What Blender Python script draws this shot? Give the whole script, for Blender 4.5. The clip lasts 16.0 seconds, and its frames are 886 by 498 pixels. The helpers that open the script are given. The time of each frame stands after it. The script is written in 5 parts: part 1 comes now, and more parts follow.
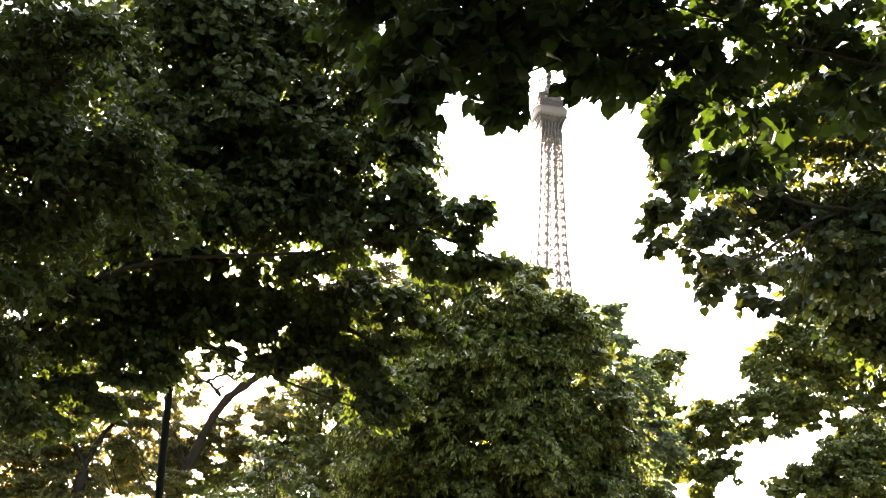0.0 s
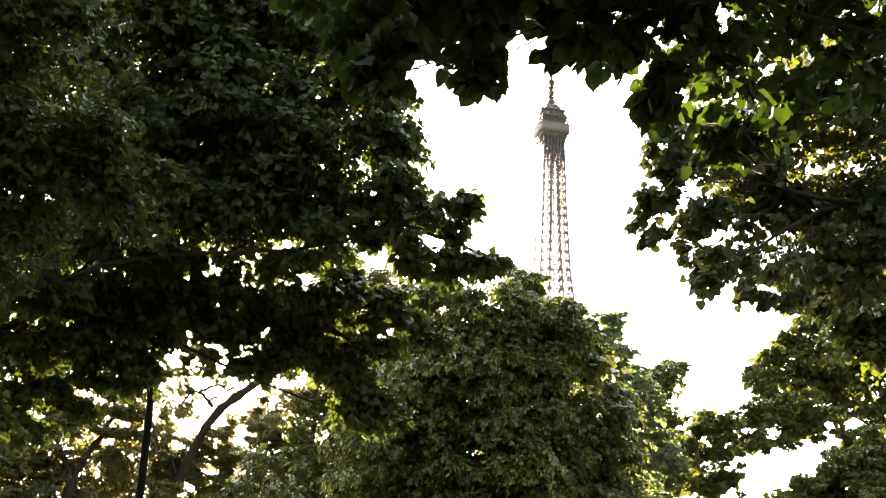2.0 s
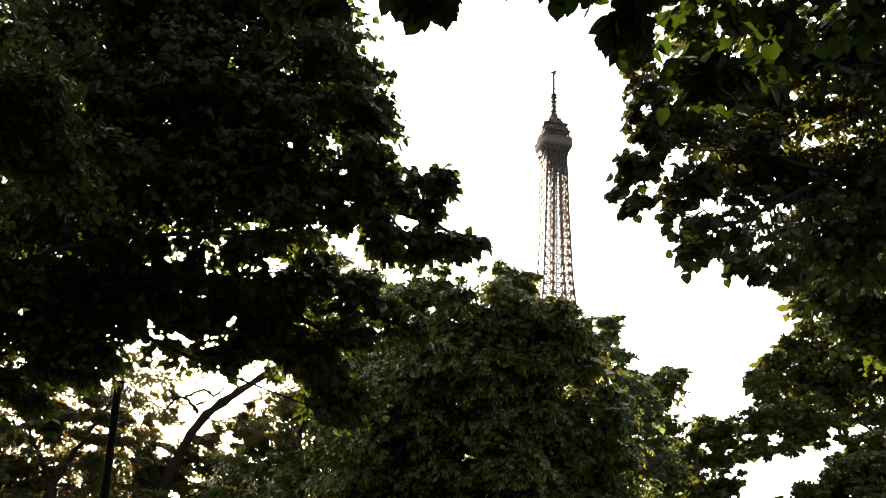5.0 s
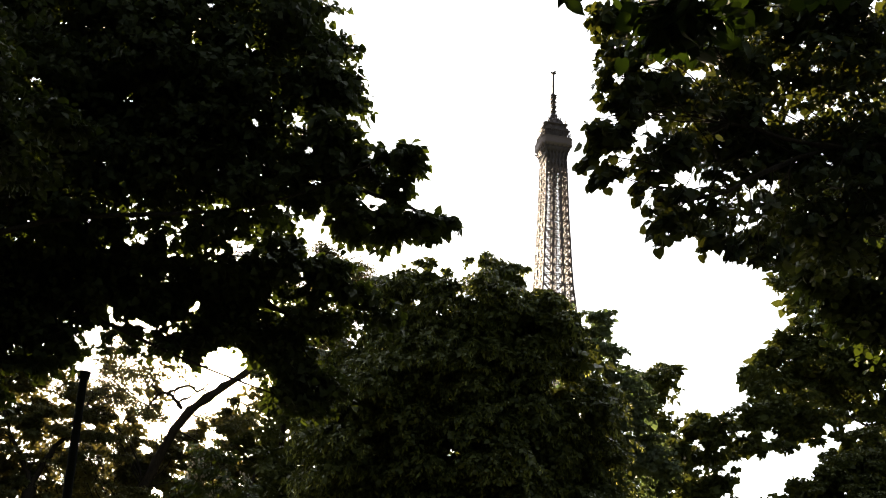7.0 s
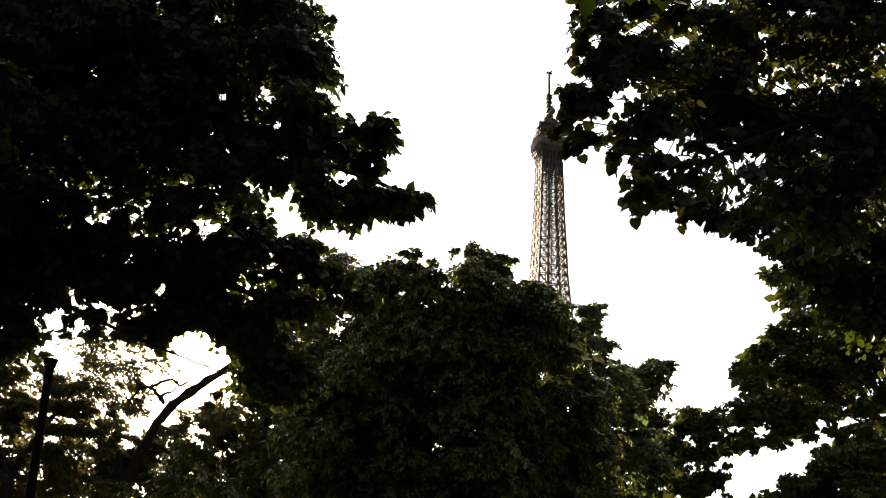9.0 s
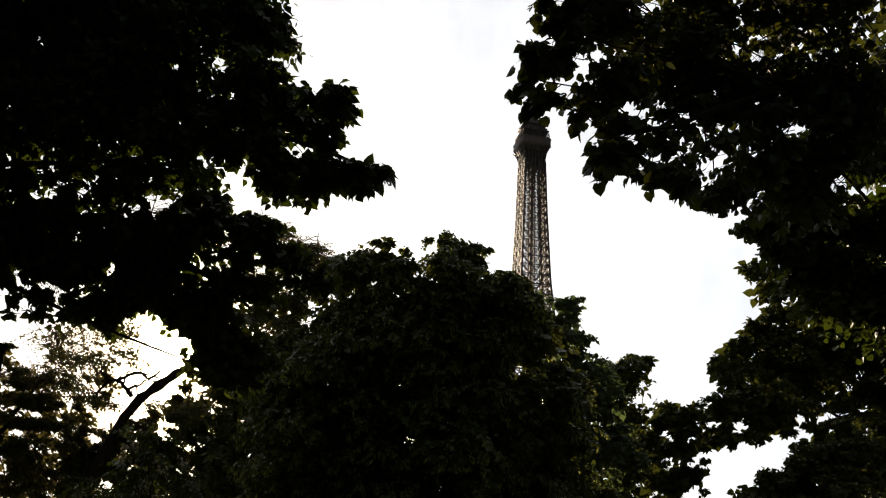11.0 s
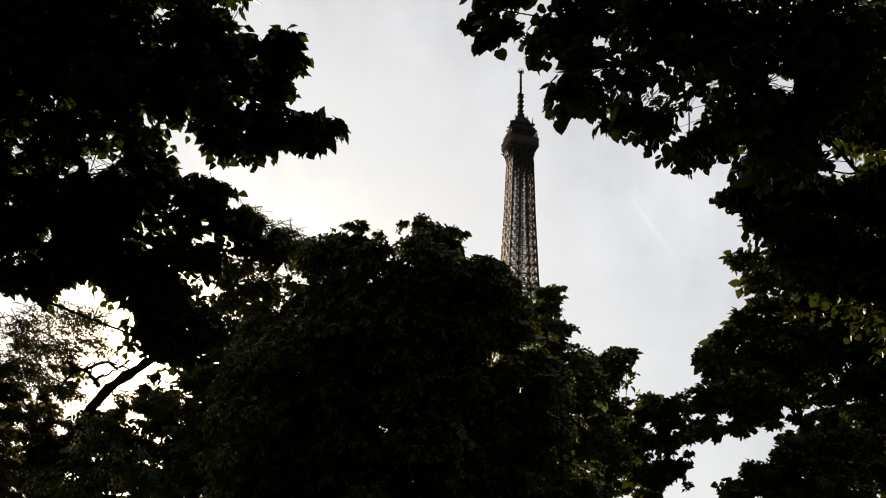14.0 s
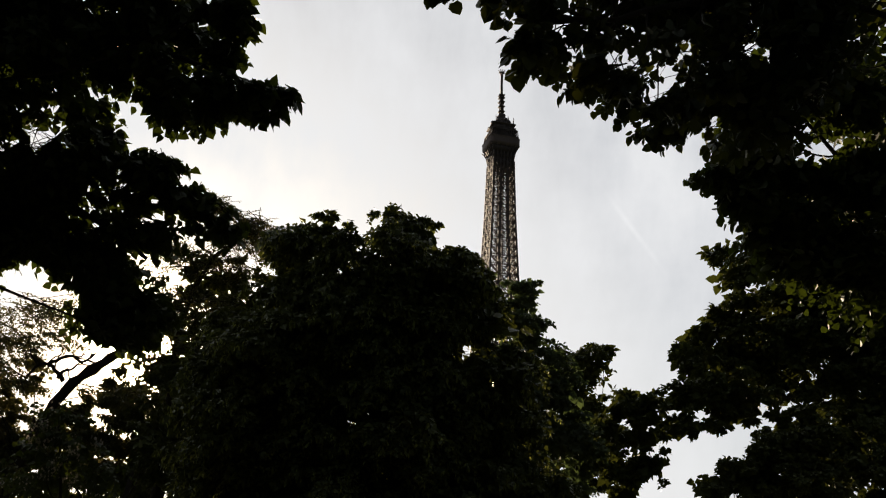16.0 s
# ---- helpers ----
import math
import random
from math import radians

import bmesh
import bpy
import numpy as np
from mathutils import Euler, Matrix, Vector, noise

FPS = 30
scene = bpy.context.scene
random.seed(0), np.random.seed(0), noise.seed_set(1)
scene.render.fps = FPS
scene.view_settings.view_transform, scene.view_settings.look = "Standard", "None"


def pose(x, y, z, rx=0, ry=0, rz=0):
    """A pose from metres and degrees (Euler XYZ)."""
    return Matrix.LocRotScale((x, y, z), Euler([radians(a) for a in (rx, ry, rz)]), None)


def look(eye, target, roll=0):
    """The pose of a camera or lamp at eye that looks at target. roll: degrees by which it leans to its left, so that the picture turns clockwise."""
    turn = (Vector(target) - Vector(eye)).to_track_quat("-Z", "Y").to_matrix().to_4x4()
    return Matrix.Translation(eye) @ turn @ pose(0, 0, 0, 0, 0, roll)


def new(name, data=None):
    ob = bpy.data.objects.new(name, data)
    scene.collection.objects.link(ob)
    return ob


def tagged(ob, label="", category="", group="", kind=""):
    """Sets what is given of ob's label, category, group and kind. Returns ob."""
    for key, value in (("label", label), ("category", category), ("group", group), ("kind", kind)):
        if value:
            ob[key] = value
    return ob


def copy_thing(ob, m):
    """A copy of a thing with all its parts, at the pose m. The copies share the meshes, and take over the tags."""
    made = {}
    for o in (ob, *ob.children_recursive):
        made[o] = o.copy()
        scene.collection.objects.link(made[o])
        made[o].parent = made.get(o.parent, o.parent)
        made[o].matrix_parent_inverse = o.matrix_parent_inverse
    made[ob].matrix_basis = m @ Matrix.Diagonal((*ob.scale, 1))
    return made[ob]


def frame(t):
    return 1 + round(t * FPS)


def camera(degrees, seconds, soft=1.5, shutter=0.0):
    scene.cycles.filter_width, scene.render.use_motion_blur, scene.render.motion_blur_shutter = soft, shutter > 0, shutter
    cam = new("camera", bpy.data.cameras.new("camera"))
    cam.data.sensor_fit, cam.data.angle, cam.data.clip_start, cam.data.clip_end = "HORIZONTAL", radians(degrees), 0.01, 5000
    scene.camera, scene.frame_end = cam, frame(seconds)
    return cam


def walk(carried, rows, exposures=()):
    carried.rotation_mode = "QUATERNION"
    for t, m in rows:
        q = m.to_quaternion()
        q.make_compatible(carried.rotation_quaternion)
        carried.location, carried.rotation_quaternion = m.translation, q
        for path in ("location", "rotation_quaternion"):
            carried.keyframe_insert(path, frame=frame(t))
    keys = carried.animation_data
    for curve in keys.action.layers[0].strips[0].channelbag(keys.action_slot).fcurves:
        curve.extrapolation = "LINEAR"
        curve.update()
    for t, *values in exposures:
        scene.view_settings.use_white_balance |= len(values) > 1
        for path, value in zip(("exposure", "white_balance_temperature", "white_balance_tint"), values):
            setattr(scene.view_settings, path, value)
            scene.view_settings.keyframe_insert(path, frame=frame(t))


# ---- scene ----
# ---------------------------------------------------------------- camera and walk
cam = camera(44.4, 16.0, soft=1.15)
METRES, EYE, TILT, LEAN, TURN = 6.0, 1.6, 21.5, -2.4, 0.0
ROWS = [
    (0, 0, 0, 0, 0, -0.22, -0),
    (0.5, 0.0075, 0.0251, -0.0092, 0.04, -0.05, 0.01),
    (1, 0.0174, 0.053, -0.0255, 0.09, 0.19, 0.03),
    (1.5, 0.0268, 0.0795, -0.0383, 0.13, 0.41, 0.05),
    (2, 0.0403, 0.1096, -0.0484, 0.17, 0.63, 0.08),
    (2.5, 0.0518, 0.1368, -0.0579, 0.2, 0.8, 0.12),
    (3, 0.064, 0.1645, -0.0708, 0.24, 0.91, 0.16),
    (3.5, 0.0746, 0.1888, -0.0853, 0.27, 1.02, 0.19),
    (4, 0.0839, 0.2172, -0.1007, 0.32, 1.2, 0.22),
    (6.5, 0.1594, 0.3521, -0.1593, 0.39, 1.47, 0.16),
    (7, 0.1777, 0.3815, -0.1682, 0.38, 1.47, 0.18),
    (7.5, 0.1935, 0.4091, -0.176, 0.32, 1.46, 0.18),
    (8, 0.205, 0.4331, -0.1865, 0.28, 1.46, 0.18),
    (8.5, 0.2161, 0.4582, -0.1998, 0.25, 1.49, 0.15),
    (9, 0.2258, 0.483, -0.2131, 0.17, 1.5, 0.11),
    (11.5, 0.2821, 0.6153, -0.2691, -0.92, 1.5, -0.13),
    (12, 0.2925, 0.6431, -0.2788, -1.04, 1.5, -0.14),
    (12.5, 0.3031, 0.6716, -0.2881, -1.11, 1.5, -0.17),
    (13, 0.3128, 0.6972, -0.2992, -1.16, 1.48, -0.18),
    (13.5, 0.3226, 0.723, -0.3125, -1.23, 1.5, -0.2),
    (14, 0.3313, 0.7472, -0.3254, -1.34, 1.5, -0.21),
    (14.5, 0.3405, 0.7745, -0.3344, -1.49, 1.51, -0.24),
    (15, 0.3521, 0.8013, -0.3416, -1.73, 1.53, -0.3),
    (15.5, 0.362, 0.825, -0.3509, -2.04, 1.54, -0.37),
    (16, 0.3726, 0.8482, -0.3637, -2.36, 1.54, -0.43),
]
walk(cam, [(t, pose(0, 0, EYE, TILT, LEAN, TURN) @ pose(METRES * x, METRES * y, METRES * z, 90 + pitch, roll, yaw)) for t, x, y, z, yaw, pitch, roll in ROWS],
     exposures=[(0.0, 5.5), (2.0, 5.25), (4.0, 4.35), (6.5, 2.9), (9.0, 2.4), (11.5, 1.1), (16.0, 0.8)])

# ---------------------------------------------------------------- sky and sun
SUN_AZ, SUN_EL = -14.2, 16.5          # degrees: left of straight ahead, above the horizon
SUN_DIR = Vector((math.sin(radians(SUN_AZ)) * math.cos(radians(SUN_EL)), math.cos(radians(SUN_AZ)) * math.cos(radians(SUN_EL)), math.sin(radians(SUN_EL))))


class Nodes:
    """Short hand for wiring a node tree."""

    def __init__(self, tree):
        self.tree = tree
        tree.nodes.clear()

    def add(self, kind, props=None, **inputs):
        n = self.tree.nodes.new(kind)
        if props and kind == "ShaderNodeMix":
            n.data_type, n.blend_type = "RGBA", props
        elif props:
            n.operation = props
        for k, v in inputs.items():
            self.put(n, k.replace("_", " "), v)
        return n

    def put(self, n, key, v):
        sock = n.inputs[int(key[1:])] if key[0] == "i" and key[1:].isdigit() else n.inputs[key]
        if isinstance(v, bpy.types.NodeSocket):
            self.tree.links.new(v, sock)
        elif isinstance(v, bpy.types.Node):
            self.tree.links.new(v.outputs[0], sock)
        else:
            sock.default_value = v

    def math(self, op, a, b=0.0, clamp=False):
        n = self.add("ShaderNodeMath", op, i0=a, i1=b)
        n.use_clamp = clamp
        return n.outputs[0]

    def mix(self, fac, a, b, blend="MIX"):
        n = self.add("ShaderNodeMix", blend)
        self.put(n, "i0", fac), self.put(n, "i6", a), self.put(n, "i7", b)
        return n.outputs[2]

    def ramp(self, fac, stops):
        n = self.add("ShaderNodeValToRGB", Fac=fac)
        el = n.color_ramp.elements
        while len(el) < len(stops):
            el.new(0.5)
        for e, (pos, c) in zip(el, stops):
            e.position, e.color = pos, (*c, 1) if len(c) == 3 else c
        return n.outputs[0]

    def noise(self, scale, detail=3.0, vec=None, rough=0.55):
        n = self.add("ShaderNodeTexNoise", Scale=scale, Detail=detail, Roughness=rough)
        if vec is not None:
            self.put(n, "Vector", vec)
        return n.outputs[0]


world = bpy.data.worlds.new("evening_sky")
scene.world = world
world.use_nodes = True
w = Nodes(world.node_tree)
sky = w.add("ShaderNodeTexSky")
sky.sky_type, sky.sun_disc, sky.sun_elevation, sky.sun_rotation = "NISHITA", False, radians(SUN_EL), radians(SUN_AZ)
sky.air_density, sky.dust_density, sky.ozone_density = 1.0, 2.0, 1.0
way = w.add("ShaderNodeTexCoord").outputs["Generated"]
# high thin cloud: soft veils, stretched
veil = w.noise(2.2, 5, w.add("ShaderNodeMapping", None, Vector=way, Scale=(1.6, 1.0, 3.4), Rotation=(0.2, 0.5, 0.3)).outputs[0])
streaks = w.noise(7.0, 6, w.add("ShaderNodeMapping", None, Vector=way, Scale=(3.2, 1.0, 1.3), Rotation=(0.1, 0.75, 0.2)).outputs[0], 0.62)
veil = w.math("ADD", w.math("MULTIPLY", veil, 0.62), w.math("MULTIPLY", streaks, 0.38))
veil = w.ramp(veil, [(0.36, (0.60, 0.60, 0.60)), (0.58, (1, 1, 1))])
toward = w.add("ShaderNodeVectorMath", "DOT_PRODUCT", i0=way, i1=SUN_DIR).outputs["Value"]
toward = w.math("MAXIMUM", toward, 0.0)
broad = w.add("ShaderNodeMapRange", None, Value=toward, From_Min=0.12, From_Max=0.82)
broad.interpolation_type = "SMOOTHSTEP"
broad = broad.outputs[0]
height = w.math("MAXIMUM", w.add("ShaderNodeSeparateXYZ", None, Vector=way).outputs[2], 0.0)
turned_away = w.mix(height, (0.010, 0.0103, 0.011, 1), (0.062, 0.066, 0.072, 1))
cloud_light = w.mix(broad, turned_away, (0.484, 0.487, 0.495, 1))
blue = w.mix(1.0, sky.outputs[0], (0.039, 0.041, 0.043, 1), "MULTIPLY")
air = w.mix(w.math("MULTIPLY", veil, 0.93), blue, cloud_light)
# an old vapour trail
trail = w.add("ShaderNodeVectorMath", "DOT_PRODUCT", i0=way, i1=(-0.7582, 0.4017, -0.5136)).outputs["Value"]
trail = w.math("SUBTRACT", 1.0, w.math("DIVIDE", w.math("ABSOLUTE", trail), 0.0035), clamp=True)
trail = w.math("MULTIPLY", trail, w.math("POWER", w.math("MAXIMUM", w.add("ShaderNodeVectorMath", "DOT_PRODUCT", i0=way, i1=(0.1950, 0.8936, 0.4043)).outputs["Value"], 0.0), 2600.0))
trail = w.math("MULTIPLY", trail, w.ramp(w.noise(40, 2, way), [(0.36, (0.08, 0.08, 0.08)), (0.60, (0.34, 0.34, 0.34))]))
air = w.mix(trail, air, (0.62, 0.62, 0.62, 1))
# the glow of thin cloud round the sun
near = w.math("POWER", toward, 420.0)
close = w.math("POWER", toward, 5200.0)
glow = w.mix(1.0, w.mix(near, (0, 0, 0, 1), (4.2, 3.2, 2.0, 1)), w.mix(close, (0, 0, 0, 1), (90, 66, 38, 1)), "ADD")
air = w.mix(1.0, air, glow, "ADD")
w.add("ShaderNodeOutputWorld", Surface=w.add("ShaderNodeBackground", Color=air, Strength=1.0).outputs[0])

sun = new("sun", bpy.data.lights.new("sun", "SUN"))
sun.data.energy, sun.data.angle, sun.data.color = 4.6, radians(0.53), (1.0, 0.79, 0.55)
sun.matrix_world = look(SUN_DIR * 100, (0, 0, 0))


# ---------------------------------------------------------------- materials
def material(name):
    m = bpy.data.materials.new(name)
    m.use_nodes = True
    n = Nodes(m.node_tree)
    return m, n, n.add("ShaderNodeOutputMaterial")


def leaf_material(name, dark, light, through_light, gloss=0.45, part_through=0.42):
    m, n, out = material(name)
    isl = n.add("ShaderNodeNewGeometry").outputs["Random Per Island"]
    rnd = n.add("ShaderNodeObjectInfo").outputs["Random"]
    fine = n.noise(38, 3)
    patch = n.noise(0.8, 2)
    f = n.math("ADD", n.math("MULTIPLY", isl, 0.36), n.math("ADD", n.math("MULTIPLY", patch, 0.55), n.math("MULTIPLY", rnd, 0.12)))
    f = n.math("ADD", f, n.math("MULTIPLY", n.math("SUBTRACT", fine, 0.5), 0.3), clamp=True)
    colour = n.ramp(f, [(0.2, dark), (0.85, light)])
    lit = n.mix(f, (*[c * 0.8 for c in through_light], 1), (*through_light, 1))
    bump = n.add("ShaderNodeBump", Strength=0.25, Distance=0.004, Height=fine)
    face = n.add("ShaderNodeBsdfPrincipled", Base_Color=colour, Roughness=gloss, Normal=bump.outputs[0])
    face.inputs["Specular IOR Level"].default_value = 0.13
    back = n.add("ShaderNodeBsdfTranslucent", Color=lit)
    n.put(out, "Surface", n.add("ShaderNodeMixShader", None, i0=part_through, i1=face.outputs[0], i2=back.outputs[0]).outputs[0])
    return m


def bark_material(name, dark, light):
    m, n, out = material(name)
    co = n.add("ShaderNodeTexCoord").outputs["Object"]
    ridges = n.noise(9, 5, n.add("ShaderNodeMapping", None, Vector=co, Scale=(3.2, 3.2, 0.5)).outputs[0], 0.65)
    spots = n.noise(1.4, 3, co)
    f = n.math("ADD", n.math("MULTIPLY", ridges, 0.75), n.math("MULTIPLY", spots, 0.25))
    colour = n.ramp(f, [(0.3, dark), (0.7, light)])
    bump = n.add("ShaderNodeBump", Strength=0.7, Distance=0.03, Height=ridges)
    n.put(out, "Surface", n.add("ShaderNodeBsdfPrincipled", Base_Color=colour, Roughness=0.9, Specular_IOR_Level=0.08, Normal=bump.outputs[0]).outputs[0])
    return m


def plain_material(name, dark, light, scale, rough=0.6, metal=0.0, relief=0.004, shine=0.5):
    m, n, out = material(name)
    co = n.add("ShaderNodeTexCoord").outputs["Object"]
    big, fine = n.noise(scale, 4, co), n.noise(scale * 14, 4, co)
    f = n.math("ADD", n.math("MULTIPLY", big, 0.6), n.math("MULTIPLY", fine, 0.4))
    bump = n.add("ShaderNodeBump", Strength=0.5, Distance=relief, Height=fine)
    n.put(out, "Surface", n.add("ShaderNodeBsdfPrincipled", Base_Color=n.ramp(f, [(0.32, dark), (0.68, light)]),
                                Roughness=rough, Metallic=metal, Specular_IOR_Level=shine, Normal=bump.outputs[0]).outputs[0])
    return m


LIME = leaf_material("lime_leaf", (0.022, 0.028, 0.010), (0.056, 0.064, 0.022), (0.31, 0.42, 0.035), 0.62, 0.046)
# the overhead bough's shade is put into this darker copy of lime_leaf
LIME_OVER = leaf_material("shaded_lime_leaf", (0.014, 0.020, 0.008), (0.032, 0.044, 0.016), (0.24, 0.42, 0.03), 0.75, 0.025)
# right-hand tree's backlit glow, put into a yellower, more see-through leaf
LIME_BACKLIT = leaf_material("backlit_lime_leaf", (0.021, 0.030, 0.012), (0.048, 0.064, 0.026), (0.38, 0.40, 0.04), 0.5, 0.052)
# copy of lime_leaf, lightened for the open sky light on far crowns
LIME_FAR_LIT = leaf_material("lime_leaf_distant_lit", (0.030, 0.037, 0.010), (0.100, 0.108, 0.026), (0.32, 0.35, 0.05), 0.5, 0.055)
SILVER = leaf_material("silver_lime_leaf", (0.070, 0.082, 0.044), (0.150, 0.165, 0.108), (0.13, 0.18, 0.05), 0.6, 0.26)
FINE = leaf_material("small_leaflet", (0.040, 0.046, 0.016), (0.09, 0.092, 0.034), (0.42, 0.34, 0.08), 0.5, 0.14)
BRACT = leaf_material("lime_bract", (0.15, 0.18, 0.045), (0.25, 0.27, 0.075), (0.34, 0.35, 0.08), 0.5, 0.4)
PETAL = leaf_material("white_blossom", (0.30, 0.26, 0.20), (0.42, 0.37, 0.29), (0.45, 0.38, 0.28), 0.7, 0.12)
BARK = bark_material("lime_bark", (0.014, 0.011, 0.008), (0.050, 0.039, 0.029))
TWIG = bark_material("twig_bark", (0.020, 0.015, 0.010), (0.060, 0.045, 0.030))
IRON = plain_material("brown_painted_iron", (0.090, 0.071, 0.067), (0.133, 0.106, 0.100), 0.12, 0.62, shine=0.2)
IRON_PALE = plain_material("pale_painted_iron", (0.150, 0.112, 0.105), (0.190, 0.146, 0.137), 0.12, 0.6, shine=0.2)
POST = plain_material("black_green_painted_steel", (0.004, 0.0043, 0.0038), (0.009, 0.0095, 0.008), 2.0, 0.9, 0.0, 0.002, 0.03)
# both ground colours are darkened to cut the light bounced into the crowns
GRASS = plain_material("trodden_lawn", (0.012, 0.020, 0.006), (0.032, 0.044, 0.016), 0.35, 0.9, 0.0, 0.03)
GRAVEL = plain_material("trodden_earth", (0.036, 0.030, 0.023), (0.066, 0.056, 0.044), 1.2, 0.95, 0.0, 0.01)


# ---------------------------------------------------------------- mesh helpers
def tri_mesh(name, verts, faces):
    """A triangle mesh out of numpy arrays."""
    me = bpy.data.meshes.new(name)
    verts, faces = np.asarray(verts, dtype=np.float32), np.asarray(faces, dtype=np.int32)
    me.vertices.add(len(verts))
    me.vertices.foreach_set("co", verts.ravel())
    me.loops.add(faces.size)
    me.loops.foreach_set("vertex_index", faces.ravel())
    me.polygons.add(len(faces))
    me.polygons.foreach_set("loop_start", np.arange(0, faces.size, 3, dtype=np.int32))
    me.update(calc_edges=True)
    return me


def part(name, data, mat, parent, label=""):
    """Links a mesh or a bmesh as one object under a thing or a part; the geometry is given in the world's coordinates."""
    if isinstance(data, bmesh.types.BMesh):
        me = bpy.data.meshes.new(name)
        data.to_mesh(me)
        data.free()
    else:
        me = data
    if not me.materials:
        me.materials.append(mat)
    ob = new(name, me)
    ob.parent = parent
    top = parent
    while top.parent:
        top = top.parent
    if top is parent:
        ob.location = -parent.location
    return tagged(ob, label)


def thing(name, at, label, category, group="", kind=""):
    e = new(name)
    e.location = at
    e.empty_display_size = 0.3
    return tagged(e, label, category, group, kind)


def tubes(paths, sides=6):
    """Tapered round tubes: each path is (points, radii). Returns one mesh's arrays."""
    V, F, base = [], [], 0
    for pts, rad in paths:
        pts = np.asarray(pts, dtype=float)
        rad = np.asarray(rad, dtype=float)
        tang = np.gradient(pts, axis=0)
        tang /= np.linalg.norm(tang, axis=1)[:, None] + 1e-9
        ref = np.array([0.31, 0.22, 0.93]) if abs(tang[0][2]) < 0.8 else np.array([0.9, 0.3, 0.1])
        a = np.cross(tang, ref)
        a /= np.linalg.norm(a, axis=1)[:, None] + 1e-9
        b = np.cross(tang, a)
        ang = np.linspace(0, 2 * np.pi, sides, endpoint=False)
        ring = pts[:, None] + rad[:, None, None] * (np.cos(ang)[None, :, None] * a[:, None] + np.sin(ang)[None, :, None] * b[:, None])
        n = len(pts)
        V.append(ring.reshape(-1, 3))
        i, j = np.meshgrid(np.arange(n - 1), np.arange(sides), indexing="ij")
        q = base + i * sides + j
        r = base + i * sides + (j + 1) % sides
        F.append(np.stack([q, r, r + sides], -1).reshape(-1, 3))
        F.append(np.stack([q, r + sides, q + sides], -1).reshape(-1, 3))
        tip = base + (n - 1) * sides
        F.append(np.array([[tip, tip + k, tip + k + 1] for k in range(1, sides - 1)]))
        base += n * sides
    return np.concatenate(V), np.concatenate(F)


def wander(rng, a, b, steps, sway, sag=0.0):
    """A crooked way from a to b that rises first (sag < 0) or hangs (sag > 0)."""
    a, b = np.asarray(a, float), np.asarray(b, float)
    s = np.linspace(0, 1, steps)
    pts = a + (b - a) * s[:, None]
    L = np.linalg.norm(b - a)
    off = np.zeros((steps, 3))
    for k in (1, 2, 3):
        off += np.sin(np.pi * k * s)[:, None] * rng.normal(0, sway * L / k ** 1.3, 3)
    pts += off
    pts[:, 2] -= sag * L * np.sin(np.pi * s)
    return pts


def smooth_way(points, steps):
    """A soft curve through a few points."""
    p = np.array(points, float)
    s = np.linspace(0, len(p) - 1, steps)
    q = np.stack([np.interp(s, np.arange(len(p)), p[:, k]) for k in range(3)], 1)
    q[1:-1] = 0.25 * q[:-2] + 0.5 * q[1:-1] + 0.25 * q[2:]
    return q


# leaf outlines: across, along, above; then the triangles
ROUND = (np.array([(0, 0.03, 0), (-0.26, -0.10, 0.04), (-0.50, 0.06, 0.08), (-0.56, 0.36, 0.10), (-0.40, 0.70, 0.06), (-0.14, 0.92, 0.01), (0, 1.10, -0.07),
                   (0.14, 0.92, 0.01), (0.40, 0.70, 0.06), (0.56, 0.36, 0.10), (0.50, 0.06, 0.08), (0.26, -0.10, 0.04), (0, 0.42, 0)]),
         np.array([(12, k, (k + 1) % 12) for k in range(12)]))
HEART = (np.array([(0, 0.0, 0), (-0.32, -0.08, 0.05), (-0.56, 0.24, 0.10), (-0.42, 0.66, 0.06), (0, 1.06, -0.06), (0.42, 0.66, 0.06), (0.56, 0.24, 0.10), (0.32, -0.08, 0.05)]),
         np.array([(0, 1, 2), (0, 2, 3), (0, 3, 4), (0, 4, 5), (0, 5, 6), (0, 6, 7)]))
PLAIN = (np.array([(0, 0.0, 0), (-0.46, 0.30, 0.09), (-0.28, 0.70, 0.05), (0, 1.04, -0.05), (0.28, 0.70, 0.05), (0.46, 0.30, 0.09)]),
         np.array([(0, 3, 1), (1, 3, 2), (0, 5, 3), (5, 4, 3)]))
OVAL = (np.array([(0, 0.0, 0), (-0.54, 0.22, 0.10), (-0.44, 0.68, 0.06), (0, 1.06, -0.06), (0.44, 0.68, 0.06), (0.54, 0.22, 0.10)]),
        np.array([(0, 3, 1), (1, 3, 2), (0, 5, 3), (5, 4, 3)]))
KITE = (np.array([(0, 0.0, 0), (-0.46, 0.38, 0.10), (0, 1.08, -0.06), (0.46, 0.38, 0.10)]), np.array([(0, 2, 1), (0, 3, 2)]))
TAPER = (np.array([(0, 0.0, 0), (-0.50, 0.20, 0.10), (-0.40, 0.58, 0.06), (0, 1.16, -0.09), (0.40, 0.58, 0.06), (0.50, 0.20, 0.10)]), np.array([(0, 3, 1), (1, 3, 2), (0, 5, 3), (5, 4, 3)]))
SLIM = (np.array([(0, 0.0, 0), (-0.17, 0.5, 0.05), (0, 1.0, 0), (0.17, 0.5, 0.05)]), np.array([(0, 2, 1), (0, 3, 2)]))


def unit(v):
    return v / (np.linalg.norm(v, axis=-1, keepdims=True) + 1e-9)


def leaf_frames(tip, up):
    x = unit(np.cross(tip, up))
    return x, np.cross(x, tip)


